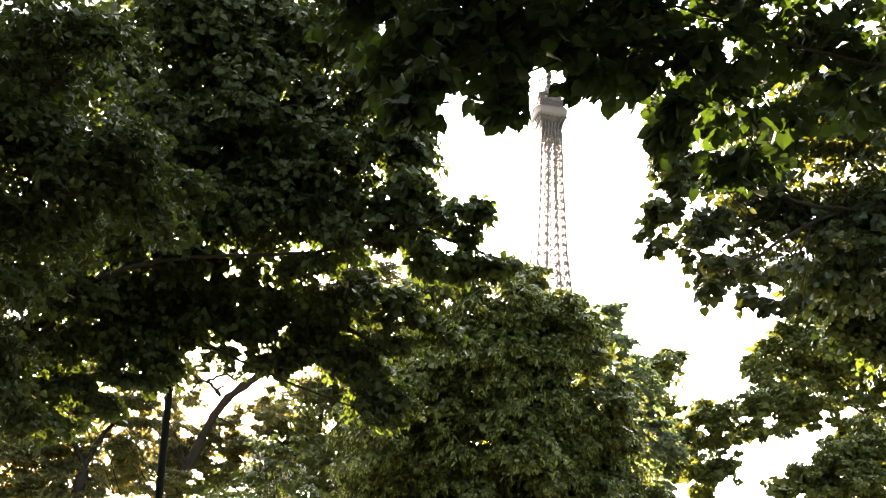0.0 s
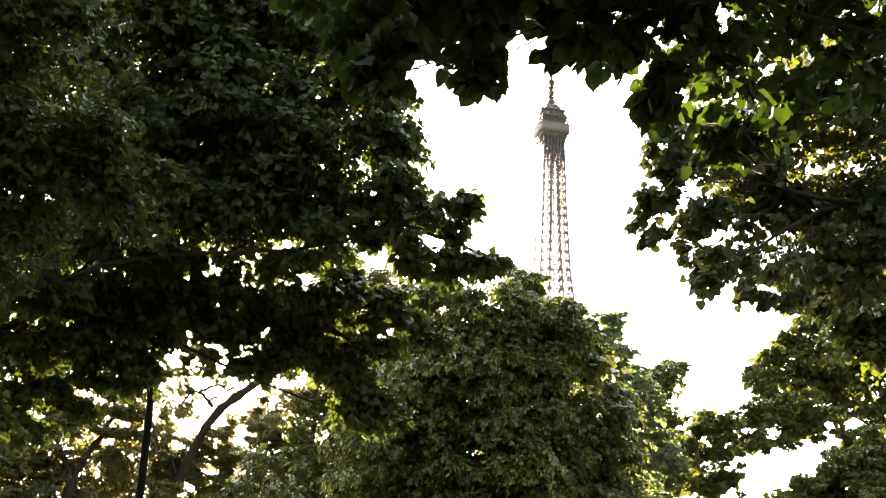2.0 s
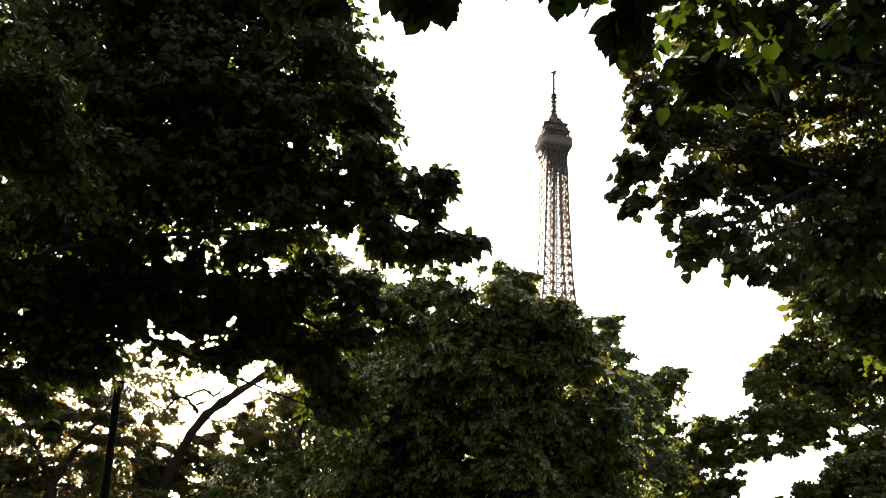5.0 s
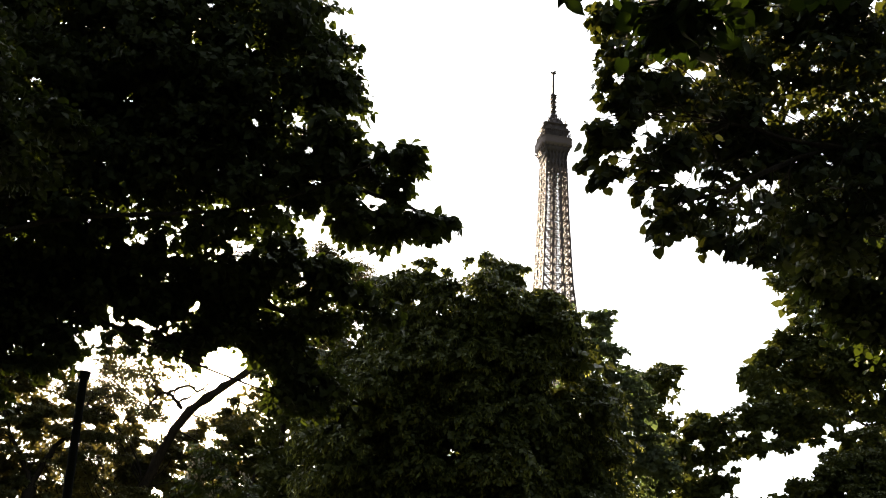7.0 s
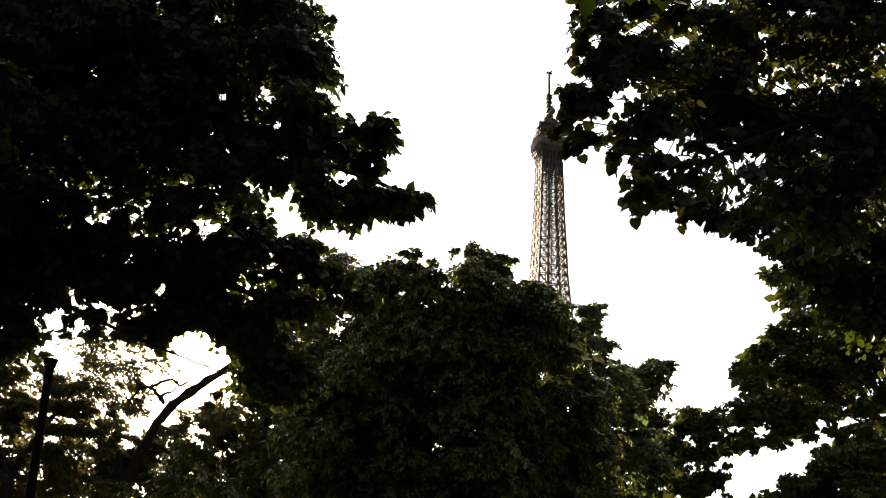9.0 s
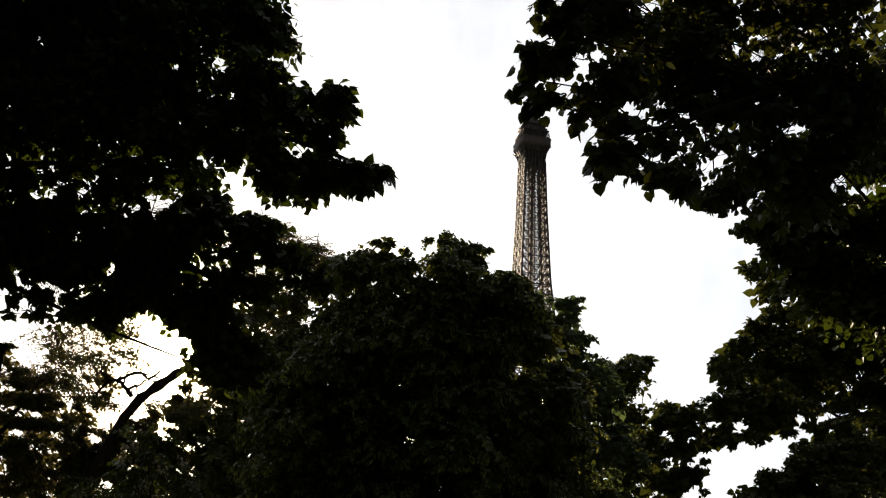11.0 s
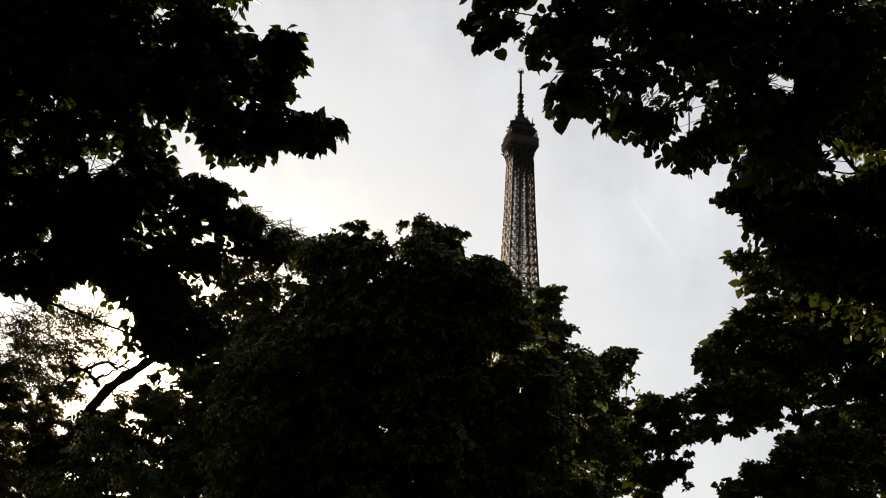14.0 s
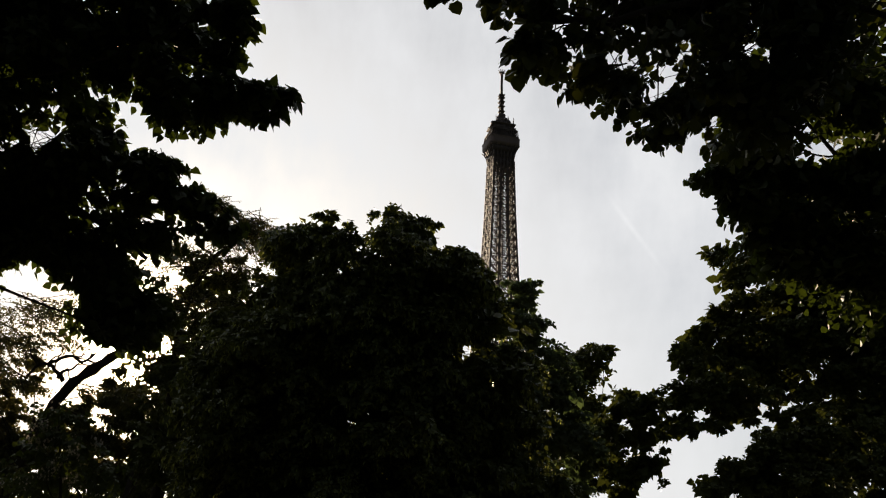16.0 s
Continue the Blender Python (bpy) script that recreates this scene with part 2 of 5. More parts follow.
def leaf_arrays(at, tip, up, size, shape):
    """Many leaves of one outline as one mesh's arrays."""
    t, f = shape
    x, nrm = leaf_frames(tip, up)
    v = at[:, None] + size[:, None, None] * (t[None, :, :1] * x[:, None] + t[None, :, 1:2] * tip[:, None] + t[None, :, 2:] * nrm[:, None])
    faces = (np.arange(len(at))[:, None, None] * len(t) + f[None]).reshape(-1, 3)
    return v.reshape(-1, 3), faces


def sprays(rng, clumps, axis, fullness, leaf, per, reach, hang, core, trim=0.3, fan=5, lumps=0.0, tight=0.25, droop=0.28, calm=0.6, face=0.35):
    """Leafy sprays that fill the clumps: flat fans of leaves to both sides of a drooping twig.
    Returns the twigs and the leaves' places, tips, upper sides and sizes."""
    twigs, at, tip, up, size = [], [], [], [], []
    full_fan = fan
    for cx, cy, cz, rx, ry, rz in clumps:
        area = math.pi * (rx * rz + 0.25 * ry * (rx + rz))
        span = min(reach, max(0.24, 1.1 * min(rx, rz)))
        room = np.array([rx, ry, rz])
        room = np.maximum(room - trim * span - 0.5 * leaf, 0.28 * room)
        want = fullness * (1.0 - tight + tight / min(rx, rz)) * area / (leaf * leaf * 0.52) / per / full_fan
        tiers = max(1, int(want))
        fan = full_fan if want >= 1 else max(2, round(want * full_fan))
        d = unit(rng.normal(size=(tiers, 3)))
        r = rng.uniform(0.1, 1.0, tiers) ** 0.5 * (rng.uniform(0.78, 1.0, tiers) + rng.exponential(0.10, tiers))
        c = np.array([cx, cy, cz]) + d * r[:, None] * room
        if lumps:
            # thin the outside between its swelling clumps
            dip = np.array([noise.noise(Vector(q) * lumps) for q in c])
            r = np.where((r > 0.6) & (dip < -0.08), r * 0.72, r)
            c = np.array([cx, cy, cz]) + d * r[:, None] * room
        # a tier: sprays side by side round the end of one branch
        n = tiers * fan
        d, r = np.repeat(d, fan, axis=0), np.repeat(r, fan)
        c = np.repeat(c, fan, axis=0) + rng.normal(size=(n, 3)) * np.array([0.42, 0.42, 0.15]) * min(span, 0.9 * min(rx, rz))
        L = span * rng.uniform(0.7, 1.25, n)
        out = unit(d * np.array([1, 1, 0.45]) + 0.7 * unit((c - axis) * np.array([1, 1, 0.1])) + rng.normal(0, 0.45, (n, 3)))
        out[:, 2] = out[:, 2] * 0.7 - 0.08 + rng.normal(0, 0.12, n)
        out = unit(out)
        s = np.linspace(-0.5, 0.5, per)[None, :] + rng.normal(0, 0.02, (n, per))
        pos = c[:, None] + out[:, None] * (s * L[:, None])[..., None]
        pos[..., 2] -= (s + 0.5) ** 2 * L[:, None] * droop
        side = unit(np.cross(out, np.array([0, 0, 1.0])))
        sign = np.where(np.arange(per) % 2 == 0, 1.0, -1.0)[None, :] * np.where(rng.random((n, 1)) < 0.5, 1, -1)
        t = side[:, None] * sign[..., None] * 0.75 + out[:, None] * 0.55 + np.array([0, 0, -hang]) + rng.normal(0, 0.38, (n, per, 3))
        t = unit(t)
        u = np.array([0, 0, 0.6]) + rng.normal(0, calm, (n, per, 3)) * np.array([1, 1, 0.5]) + face * d[:, None]
        z = leaf * rng.uniform(0.62, 1.18, (n, per)) * np.where(r < core, 1.45, 1.0)[:, None]
        at.append((pos + t * (0.35 * z)[..., None]).reshape(-1, 3))
        tip.append(t.reshape(-1, 3))
        up.append(unit(u).reshape(-1, 3))
        size.append(z.ravel())
        for k in range(n):
            q = c[k] + out[k] * (np.linspace(-0.75, 0.5, 4) * L[k])[:, None]
            q[:, 2] -= np.clip(np.linspace(-0.25, 1, 4), 0, 1) ** 2 * L[k] * droop
            twigs.append((q, (0.006, 0.005, 0.004, 0.0015)))
    return twigs, np.concatenate(at), np.concatenate(tip), np.concatenate(up), np.concatenate(size)


def slanted(at, c, eye=(1.2, 3.0, 1.55)):
    """Offsets from c, along a slant that rises away from the walk as the hanging sprays do."""
    d = at - np.asarray(c)
    rise = np.array([(c[0] - eye[0]) / (c[1] - eye[1]), (c[2] - eye[2]) / (c[1] - eye[1])])
    d[:, 0] -= rise[0] * d[:, 1]
    d[:, 2] -= rise[1] * d[:, 1]
    return d


def tufts(rng, clumps, wide=0.62, deep=0.34, share=1.0):
    """Breaks swelling masses of foliage up into flat drooping tufts round their outside."""
    out = []
    for cx, cy, cz, rx, ry, rz in clumps:
        n = max(3, int(share * 2.4 * (rx * rz + 0.5 * ry * (rx + rz)) / (wide * deep) * 0.5))
        d = unit(rng.normal(size=(n, 3)))
        d[:, 1] = np.where(d[:, 1] > 0.35, -d[:, 1], d[:, 1])
        r = rng.uniform(0.62, 1.0, n) ** 0.7
        k = np.clip(0.5 * min(rx, rz) / wide, 0.35, 1.0)
        for q, s in zip(d * r[:, None], rng.uniform(0.6, 1.25, n)):
            a, b = wide * k * s, deep * k * s
            out.append((cx + q[0] * max(rx - 0.2 * a, 0.3 * rx), cy + q[1] * max(ry - 0.2 * a, 0.3 * ry), cz + q[2] * max(rz - 0.2 * b, 0.3 * rz), a, a, b))
    return out


def tree(name, label, base, fork, boughs, seed, leaf=0.105, fullness=3.0, per=14, reach=0.7, hang=0.45, shape=HEART, mat=None, trunk=0.2,
         singles=None, bracts=0.0, group="", category="tree", bark=None, twig_detail=True, core=0.6, arch=0.05, cap=(), sparse=(), routes=None, limb_width=0.42, side=0.022, trim=0.3, bract_mat=None, fan=5, lumps=0.0, thin=0.42, gaps=(), branches=(), twig_scale=1.0, tight=0.25, droop=0.28, calm=0.6, specks=0, spill=0.0, face=0.35, tuft=None, filling=3.6, chinks=(), seen=(1.2, 3.0, 1.55)):
    """A broad-leaved tree: trunk, limbs to its clumps of foliage, twigs, and a crown of leaves."""
    rng = np.random.default_rng(seed)
    mat, bark = mat or LIME, bark or BARK
    clumps = [c for b in boughs for c in b]
    base, fork = np.array(base, float), np.array(fork, float)
    t = thing(name, Vector(base), label, category, group)
    pts = wander(rng, base - [0, 0, 0.1], fork, 9, 0.012)
    rad = trunk * (1.0 - 0.35 * np.linspace(0, 1, 9))
    rad[0], rad[1] = trunk * 1.5, trunk * 1.12
    part("trunk", tri_mesh("trunk", *tubes([(pts, rad)], 14)), bark, t)
    for k, b in enumerate(boughs):
        # one main limb to a bough, its side branches to the clumps
        far = max(b, key=lambda c: np.linalg.norm(np.array(c[:3]) - fork))[:3]
        start = pts[-1 - (k % 3)]
        thick = trunk * limb_width
        if routes and k in routes:
            main = smooth_way(routes[k], 14)
            main[1:-1] += rng.normal(0, 0.3 * thick, (12, 3))
        else:
            main = wander(rng, start, np.array(far), 14, 0.03, -arch)
        wide = thick * (1 - (0.62 if routes and k in routes else 0.86) * np.linspace(0, 1, 14))
        paths = [(main, wide)]
        for c in b:
            j = int(np.clip(np.argmin(np.linalg.norm(main - np.array(c[:3]), axis=1)) - 2, 1, 11))
            paths.append((wander(rng, main[j], c[:3], 8, 0.06, -0.05), np.linspace(min(wide[j] * 0.5, side), 0.005, 8)))
        part("limb", tri_mesh("limb", *tubes(paths, 7)), bark, t)
    inner = None
    if tuft:
        # large leaves fill the inside, tufts stand round it
        inner = [(x, y + 0.15 * b, z, 0.8 * a, 0.8 * b, 0.8 * c) for x, y, z, a, b, c in clumps]
        clumps = tufts(rng, clumps, *tuft)
    tw, at, tip, up, size = sprays(rng, clumps, np.array([base[0], base[1], fork[2]]), fullness, leaf, per, reach, hang, core, trim, fan, lumps, tight, droop, calm, face)
    if sparse:
        more = sprays(rng, sparse, np.array([base[0], base[1], fork[2]]), fullness * thin, leaf, per, reach, hang, 0.0)
        tw = tw + more[0] * 2
        at, tip, up, size = (np.concatenate(q) for q in zip((at, tip, up, size), more[1:]))
    if spill:
        # stragglers past the outline of the clumps are few
        inside = np.zeros(len(at), bool)
        for c in clumps + list(sparse):
            inside |= (((at - np.array(c[:3])) / (np.array(c[3:]) + spill)) ** 2).sum(1) < 1
        inside |= rng.random(len(at)) < 0.04
        at, tip, up, size = at[inside], tip[inside], up[inside], size[inside]
    if gaps:
        # open places in the crown, with ragged edges
        keep = np.ones(len(at), bool)
        for x0, y0, z0, rx, ry, rz, share in gaps:
            inside = (((slanted(at, (x0, y0, z0), seen)) / [rx, ry, rz]) ** 2).sum(1) < rng.uniform(0.7, 1.15, len(at))
            keep &= ~(inside & (rng.random(len(at)) < share))
            middle = np.array([q[2] for q, _ in tw])
            bare = ((slanted(middle, (x0, y0, z0), seen) / [rx, ry, rz]) ** 2).sum(1) < 1.0
            tw = [q for q, gone in zip(tw, bare & (rng.random(len(tw)) < share)) if not gone]
        at, tip, up, size = at[keep], tip[keep], up[keep], size[keep]
    if specks:
        # chinks between the sprays
        keep = np.ones(len(at), bool)
        for k in rng.choice(len(at), specks, replace=False):
            keep &= ((slanted(at, at[k], seen) / (np.array([1.0, 24.0, 1.0]) * rng.uniform(0.05, 0.11))) ** 2).sum(1) > 1
        at, tip, up, size = at[keep], tip[keep], up[keep], size[keep]
    for x0, y0, z0, rx, rz, count, *wider in chinks:
        # a band of the crown that is full of small holes
        keep = np.ones(len(at), bool)
        for k in range(count):
            a, r = rng.uniform(0, 2 * math.pi), math.sqrt(rng.random())
            hole = slanted(at, (x0 + rx * r * math.cos(a), y0, z0 + rz * r * math.sin(a)), seen) / (np.array([1.0, 30.0, 0.85]) * rng.uniform(0.035, 0.085) * (wider[0] if wider else 1.0))
            keep &= (hole ** 2).sum(1) > 1
        at, tip, up, size = at[keep], tip[keep], up[keep], size[keep]
    for way_points, r0, r1 in branches:
        line = smooth_way(way_points, 16)
        line[1:-1] += rng.normal(0, 0.018, (14, 3))
        wood = [(line, np.linspace(r0, r1, 16))]
        for j in (4, 7, 10, 12, 14):
            end = line[j] + unit(line[j] - line[j - 2] + rng.normal(0, 0.25, 3)) * rng.uniform(0.5, 1.3)
            wood.append((wander(rng, line[j], end, 7, 0.09, -0.05), np.linspace(min(0.5 * r0, 0.03), 0.006, 7)))
        part("branch", tri_mesh("branch", *tubes(wood, 7)), bark, t)
    tw = [(q, np.multiply(r, twig_scale)) for q, r in tw]
    if twig_detail:
        tagged(part("twig", tri_mesh("twig", *tubes(tw[::2], 3)), TWIG, t, "thin dark twigs"), kind="stuff")
    if inner:
        _, a2, t2, u2, s2 = sprays(rng, inner, np.array([base[0], base[1], fork[2]]), filling, 2.4 * leaf, per, reach, hang, 0.0, 0.4)
        tagged(part("inner_crown", tri_mesh("inner_crown", *leaf_arrays(a2, t2, u2, s2, PLAIN)), mat, t), kind="stuff")
    if cap:
        # unseen foliage above, added to block skylight on the leaves below
        _, a2, t2, u2, s2 = sprays(rng, cap, np.array([base[0], base[1], fork[2]]), 2.2, 0.2, per, reach, hang, 0.3)
        tagged(part("upper_crown", tri_mesh("upper_crown", *leaf_arrays(a2, t2, u2, s2, PLAIN)), mat, t), kind="stuff")
    one = np.zeros(len(at), bool)
    if singles is not None:
        (x0, y0, z0), count = singles
        order = np.argsort(np.linalg.norm(at - np.array([x0, y0, z0]), axis=1))
        one[order[:count]] = True
    crown = tri_mesh("crown", *leaf_arrays(at[~one], tip[~one], up[~one], size[~one], shape))
    crown = tagged(part("crown", crown, mat, t), kind="stuff")
    x, nrm = leaf_frames(tip, up)
    one_leaf = tri_mesh("leaf", *shape) if one.any() else None
    for i in np.nonzero(one)[0]:
        m = Matrix.Identity(4)
        for a, vec in enumerate((x[i], tip[i], nrm[i])):
            for b in range(3):
                m[b][a] = vec[b] * size[i]
        m.translation = at[i]
        lf = part("leaf", one_leaf, mat, crown)
        lf.matrix_basis = m
    if bracts:
        # they hang in tufts at the ends of the sprays
        tuft = rng.random(len(at) // per + 1) < 4.5 * bracts
        pick = tuft[np.arange(len(at)) // per] & (np.arange(len(at)) % per >= per - 5)
        where, big = at[pick], size[pick] * 1.15
        if bract_mat:
            where = np.repeat(where, 4, axis=0)
            where, big = where + rng.normal(0, 0.055, where.shape), np.repeat(big, 4) * 0.42
        n = len(where)
        down = unit(np.array([0, 0, -1.0]) + rng.normal(0, 0.35, (n, 3)))
        v = leaf_arrays(where, down, unit(rng.normal(size=(n, 3))), big, PLAIN if bract_mat else SLIM)
        tagged(part("bract", tri_mesh("bract", *v), bract_mat or BRACT, t, "white blossom" if bract_mat else "pale hanging flower bracts"), kind="stuff")
    return t


# ---------------------------------------------------------------- ground
bm = bmesh.new()
rings = [0, 4, 8, 14, 22, 34, 50, 80, 130, 220, 400, 800, 1600, 3200]
cols = 48
prev = None
for r in rings:
    ring = []
    for k in range(cols):
        a = 2 * math.pi * k / cols
        x, y = r * math.cos(a) + 2, r * math.sin(a) + 20
        ring.append(bm.verts.new((x, y, 0.05 * noise.noise((x * 0.15, y * 0.15, 0.0)) * min(1, r / 20) - 0.03)))
    if prev:
        for k in range(cols):
            bm.faces.new((prev[k], ring[k], ring[(k + 1) % cols], prev[(k + 1) % cols]))
    prev = ring
bmesh.ops.remove_doubles(bm, verts=bm.verts, dist=0.001)
me = bpy.data.meshes.new("ground")
bm.to_mesh(me), bm.free()
me.materials.append(GRASS)
tagged(new("ground", me), "wide trodden lawn under the trees", "ground", kind="structure")

bm = bmesh.new()
for i in range(27):
    y = -30 + i * 2.2
    wob = 0.25 * noise.noise((0.0, y * 0.2, 3.0))
    for x in (-2.6 + wob, -1.2, 0.2, 1.6, 3.0, 4.4, 5.6 - wob):
        bm.verts.new((x, y, 0.035 + 0.012 * noise.noise((x, y, 1.0))))
bm.verts.ensure_lookup_table()
for i in range(26):
    for j in range(6):
        a = i * 7 + j
        bm.faces.new((bm.verts[a], bm.verts[a + 1], bm.verts[a + 8], bm.verts[a + 7]))
me = bpy.data.meshes.new("path")
bm.to_mesh(me), bm.free()
me.materials.append(GRAVEL)
tagged(new("path", me), "trodden earth walk between the rows of limes", "path", kind="structure")


# ---------------------------------------------------------------- iron lattice tower
TX, TY, TURN_TOWER = 44.05, 507.6, radians(14.0)


class Bars:
    """Square iron bars gathered into one mesh."""

    def __init__(self):
        self.V, self.F = [], []

    def bar(self, a, b, w0, w1=None):
        a, b = np.asarray(a, float), np.asarray(b, float)
        d = unit(b - a)
        ref = np.array([0, 0, 1.0]) if abs(d[2]) < 0.95 else np.array([1.0, 0, 0])
        x = unit(np.cross(d, ref))
        y = np.cross(d, x)
        base = len(self.V) * 8
        w1 = w1 or w0
        self.V.append(np.array([a + s * x * w0 / 2 + u * y * w0 / 2 for s, u in ((-1, -1), (1, -1), (1, 1), (-1, 1))] +
                               [b + s * x * w1 / 2 + u * y * w1 / 2 for s, u in ((-1, -1), (1, -1), (1, 1), (-1, 1))]))
        for q in ((0, 1, 5, 4), (1, 2, 6, 5), (2, 3, 7, 6), (3, 0, 4, 7), (3, 2, 1, 0), (4, 5, 6, 7)):
            self.F += [(base + q[0], base + q[1], base + q[2]), (base + q[0], base + q[2], base + q[3])]

    def box(self, x0, x1, y0, y1, z0, z1):
        base = len(self.V) * 8
        self.V.append(np.array([(x0, y0, z0), (x1, y0, z0), (x1, y1, z0), (x0, y1, z0), (x0, y0, z1), (x1, y0, z1), (x1, y1, z1), (x0, y1, z1)], float))
        for q in ((0, 1, 5, 4), (1, 2, 6, 5), (2, 3, 7, 6), (3, 0, 4, 7), (3, 2, 1, 0), (4, 5, 6, 7)):
            self.F += [(base + q[0], base + q[1], base + q[2]), (base + q[0], base + q[2], base + q[3])]

    def flare(self, h0, z0, h1, z1):
        base = len(self.V) * 8
        self.V.append(np.array([(-h0, -h0, z0), (h0, -h0, z0), (h0, h0, z0), (-h0, h0, z0), (-h1, -h1, z1), (h1, -h1, z1), (h1, h1, z1), (-h1, h1, z1)], float))
        for q in ((0, 1, 5, 4), (1, 2, 6, 5), (2, 3, 7, 6), (3, 0, 4, 7), (3, 2, 1, 0), (4, 5, 6, 7)):
            self.F += [(base + q[0], base + q[1], base + q[2]), (base + q[0], base + q[2], base + q[3])]

    def mesh(self, name):
        v = np.concatenate(self.V)
        c, s = math.cos(TURN_TOWER), math.sin(TURN_TOWER)
        v = np.stack([TX + c * v[:, 0] - s * v[:, 1], TY + s * v[:, 0] + c * v[:, 1], v[:, 2]], 1)
        return tri_mesh(name, v, self.F)


def half_side(z):
    """Half the tower's outer side at a height."""
    return float(np.interp(z, (0, 20, 57, 85, 115, 150, 198, 235, 262, 276), (62.5, 50.0, 33.0, 24.0, 17.2, 11.6, 7.5, 6.1, 5.45, 5.2)))


def leg_side(z):
    """Side of one corner leg at a height."""
    return float(np.interp(z, (0, 57, 115, 150, 198, 276), (25.0, 15.5, 9.6, 6.2, 4.6, 3.3)))


tower = thing("lattice_tower", Vector((TX, TY, 0)), "tall brown wrought-iron lattice tower with an antenna mast, beyond the trees", "tower")
levels = [0.0, 9, 18, 27, 36, 45, 57, 66, 75, 84, 93, 103, 115]
z = 115.0
while z < 262:
    z += float(np.interp(z, (115, 262), (6.4, 4.1)))
    levels.append(min(z, 266.0))
for sx in (-1, 1):
    for sy in (-1, 1):
        leg = Bars()
        for z0, z1 in zip(levels, levels[1:]):
            def corner(zz, i, j):
                h, g = half_side(zz), leg_side(zz)
                return (sx * (h - g * i), sy * (h - g * j), zz)
            big = float(np.interp(z0, (0, 115, 276), (1.3, 1.0, 0.86)))
            thin = float(np.interp(z0, (0, 115, 276), (0.6, 0.46, 0.40)))
            for i, j in ((0, 0), (1, 0), (0, 1)):
                leg.bar(corner(z0, i, j), corner(z1, i, j), big)
            for (a, b), (c, d) in (((0, 0), (1, 0)), ((0, 0), (0, 1))):
                leg.bar(corner(z0, a, b), corner(z1, c, d), thin)
                leg.bar(corner(z0, c, d), corner(z1, a, b), thin)
                leg.bar(corner(z1, a, b), corner(z1, c, d), thin * 1.3)
        part("leg", leg.mesh("leg"), IRON, tower)
for side in range(4):
    face = Bars()
    for n, (z0, z1) in enumerate(zip(levels[12:], levels[13:])):
        def at_face(zz, u):
            h = half_side(zz)
            x, y = u * (h - leg_side(zz)), h * 0.98
            return [(x, y, zz), (y, -x, zz), (-x, -y, zz), (-y, x, zz)][side]
        thin = float(np.interp(z0, (115, 276), (0.52, 0.38)))
        face.bar(at_face(z0, -1), at_face(z1, 1), thin)
        face.bar(at_face(z0, 1), at_face(z1, -1), thin)
        face.bar(at_face(z1, -1), at_face(z1, 1), thin * 1.5)
    part("face_bracing", face.mesh("face_bracing"), IRON, tower)
lift = Bars()
for a, b in ((-1.3, -1.3), (1.3, -1.3), (1.3, 1.3), (-1.3, 1.3)):
    lift.bar((a, b, 115), (a * 0.8, b * 0.8, 272), 0.5)
for zz in np.arange(120, 270, 6.0):
    for a, b, c, d in ((-1.3, -1.3, 1.3, -1.3), (1.3, -1.3, 1.3, 1.3), (1.3, 1.3, -1.3, 1.3), (-1.3, 1.3, -1.3, -1.3)):
        lift.bar((a, b, zz), (c, d, zz + 3), 0.24)
part("lift_shaft", lift.mesh("lift_shaft"), IRON, tower)
for zz, h, t in ((57.0, 35.5, 5.0), (115.0, 20.0, 4.0)):
    deck = Bars()
    deck.flare(h - 1.5, zz - t, h, zz)
    deck.box(-h, h, -h, h, zz, zz + 1.2)
    for u in np.linspace(-h, h, 25):
        for sgn in (-1, 1):
            deck.bar((u, sgn * h, zz + 1.2), (u, sgn * h, zz + 4.0), 0.3)
            deck.bar((sgn * h, u, zz + 1.2), (sgn * h, u, zz + 4.0), 0.3)
    deck.box(-h, h, -h, h, zz + 4.0, zz + 4.5)
    part("platform", deck.mesh("platform"), IRON, tower)
for side in range(4):
    arch = Bars()
    pts = []
    for k in range(21):
        a = math.pi * k / 20
        x, zz = -37 * math.cos(a), 6 + 42 * math.sin(a)
        h = half_side(zz)
        pts.append([(x, h, zz), (h, -x, zz), (-x, -h, zz), (-h, x, zz)][side])
    for a, b in zip(pts, pts[1:]):
        arch.bar(a, b, 1.5)
    part("arch", arch.mesh("arch"), IRON, tower)
# the top: columns, corbels, gallery, lantern and mast
head = Bars()
for q in (-1, 1):
    for u in np.linspace(-5.2, 5.2, 7):
        head.bar((u, q * 5.3, 256), (u, q * 5.3, 270), 0.6)
        head.bar((q * 5.3, u, 256), (q * 5.3, u, 270), 0.6)
        for (h0, z0), (h1, z1) in (((5.4, 266.5), (6.0, 270.2)), ((6.0, 270.2), (7.0, 272.6)), ((7.0, 272.6), (7.8, 273.6))):
            head.bar((u * h0 / 5.4, q * h0, z0), (u * h1 / 5.4, q * h1, z1), 0.55)
            head.bar((q * h0, u * h0 / 5.4, z0), (q * h1, u * h1 / 5.4, z1), 0.55)
head.flare(4.6, 264, 5.1, 269.5)
head.flare(5.1, 269.5, 7.0, 273.0)
for zz in (258.0, 262.0):
    for q in (-1, 1):
        head.bar((-5.3, q * 5.3, zz), (5.3, q * 5.3, zz), 0.5)
        head.bar((q * 5.3, -5.3, zz), (q * 5.3, 5.3, zz), 0.5)
part("capital", head.mesh("capital"), IRON, tower)
gal = Bars()
ring = [(7.2, 273.0), (7.9, 273.9), (8.15, 274.6), (8.15, 277.5), (8.35, 277.7), (8.35, 278.1), (7.6, 278.3)]
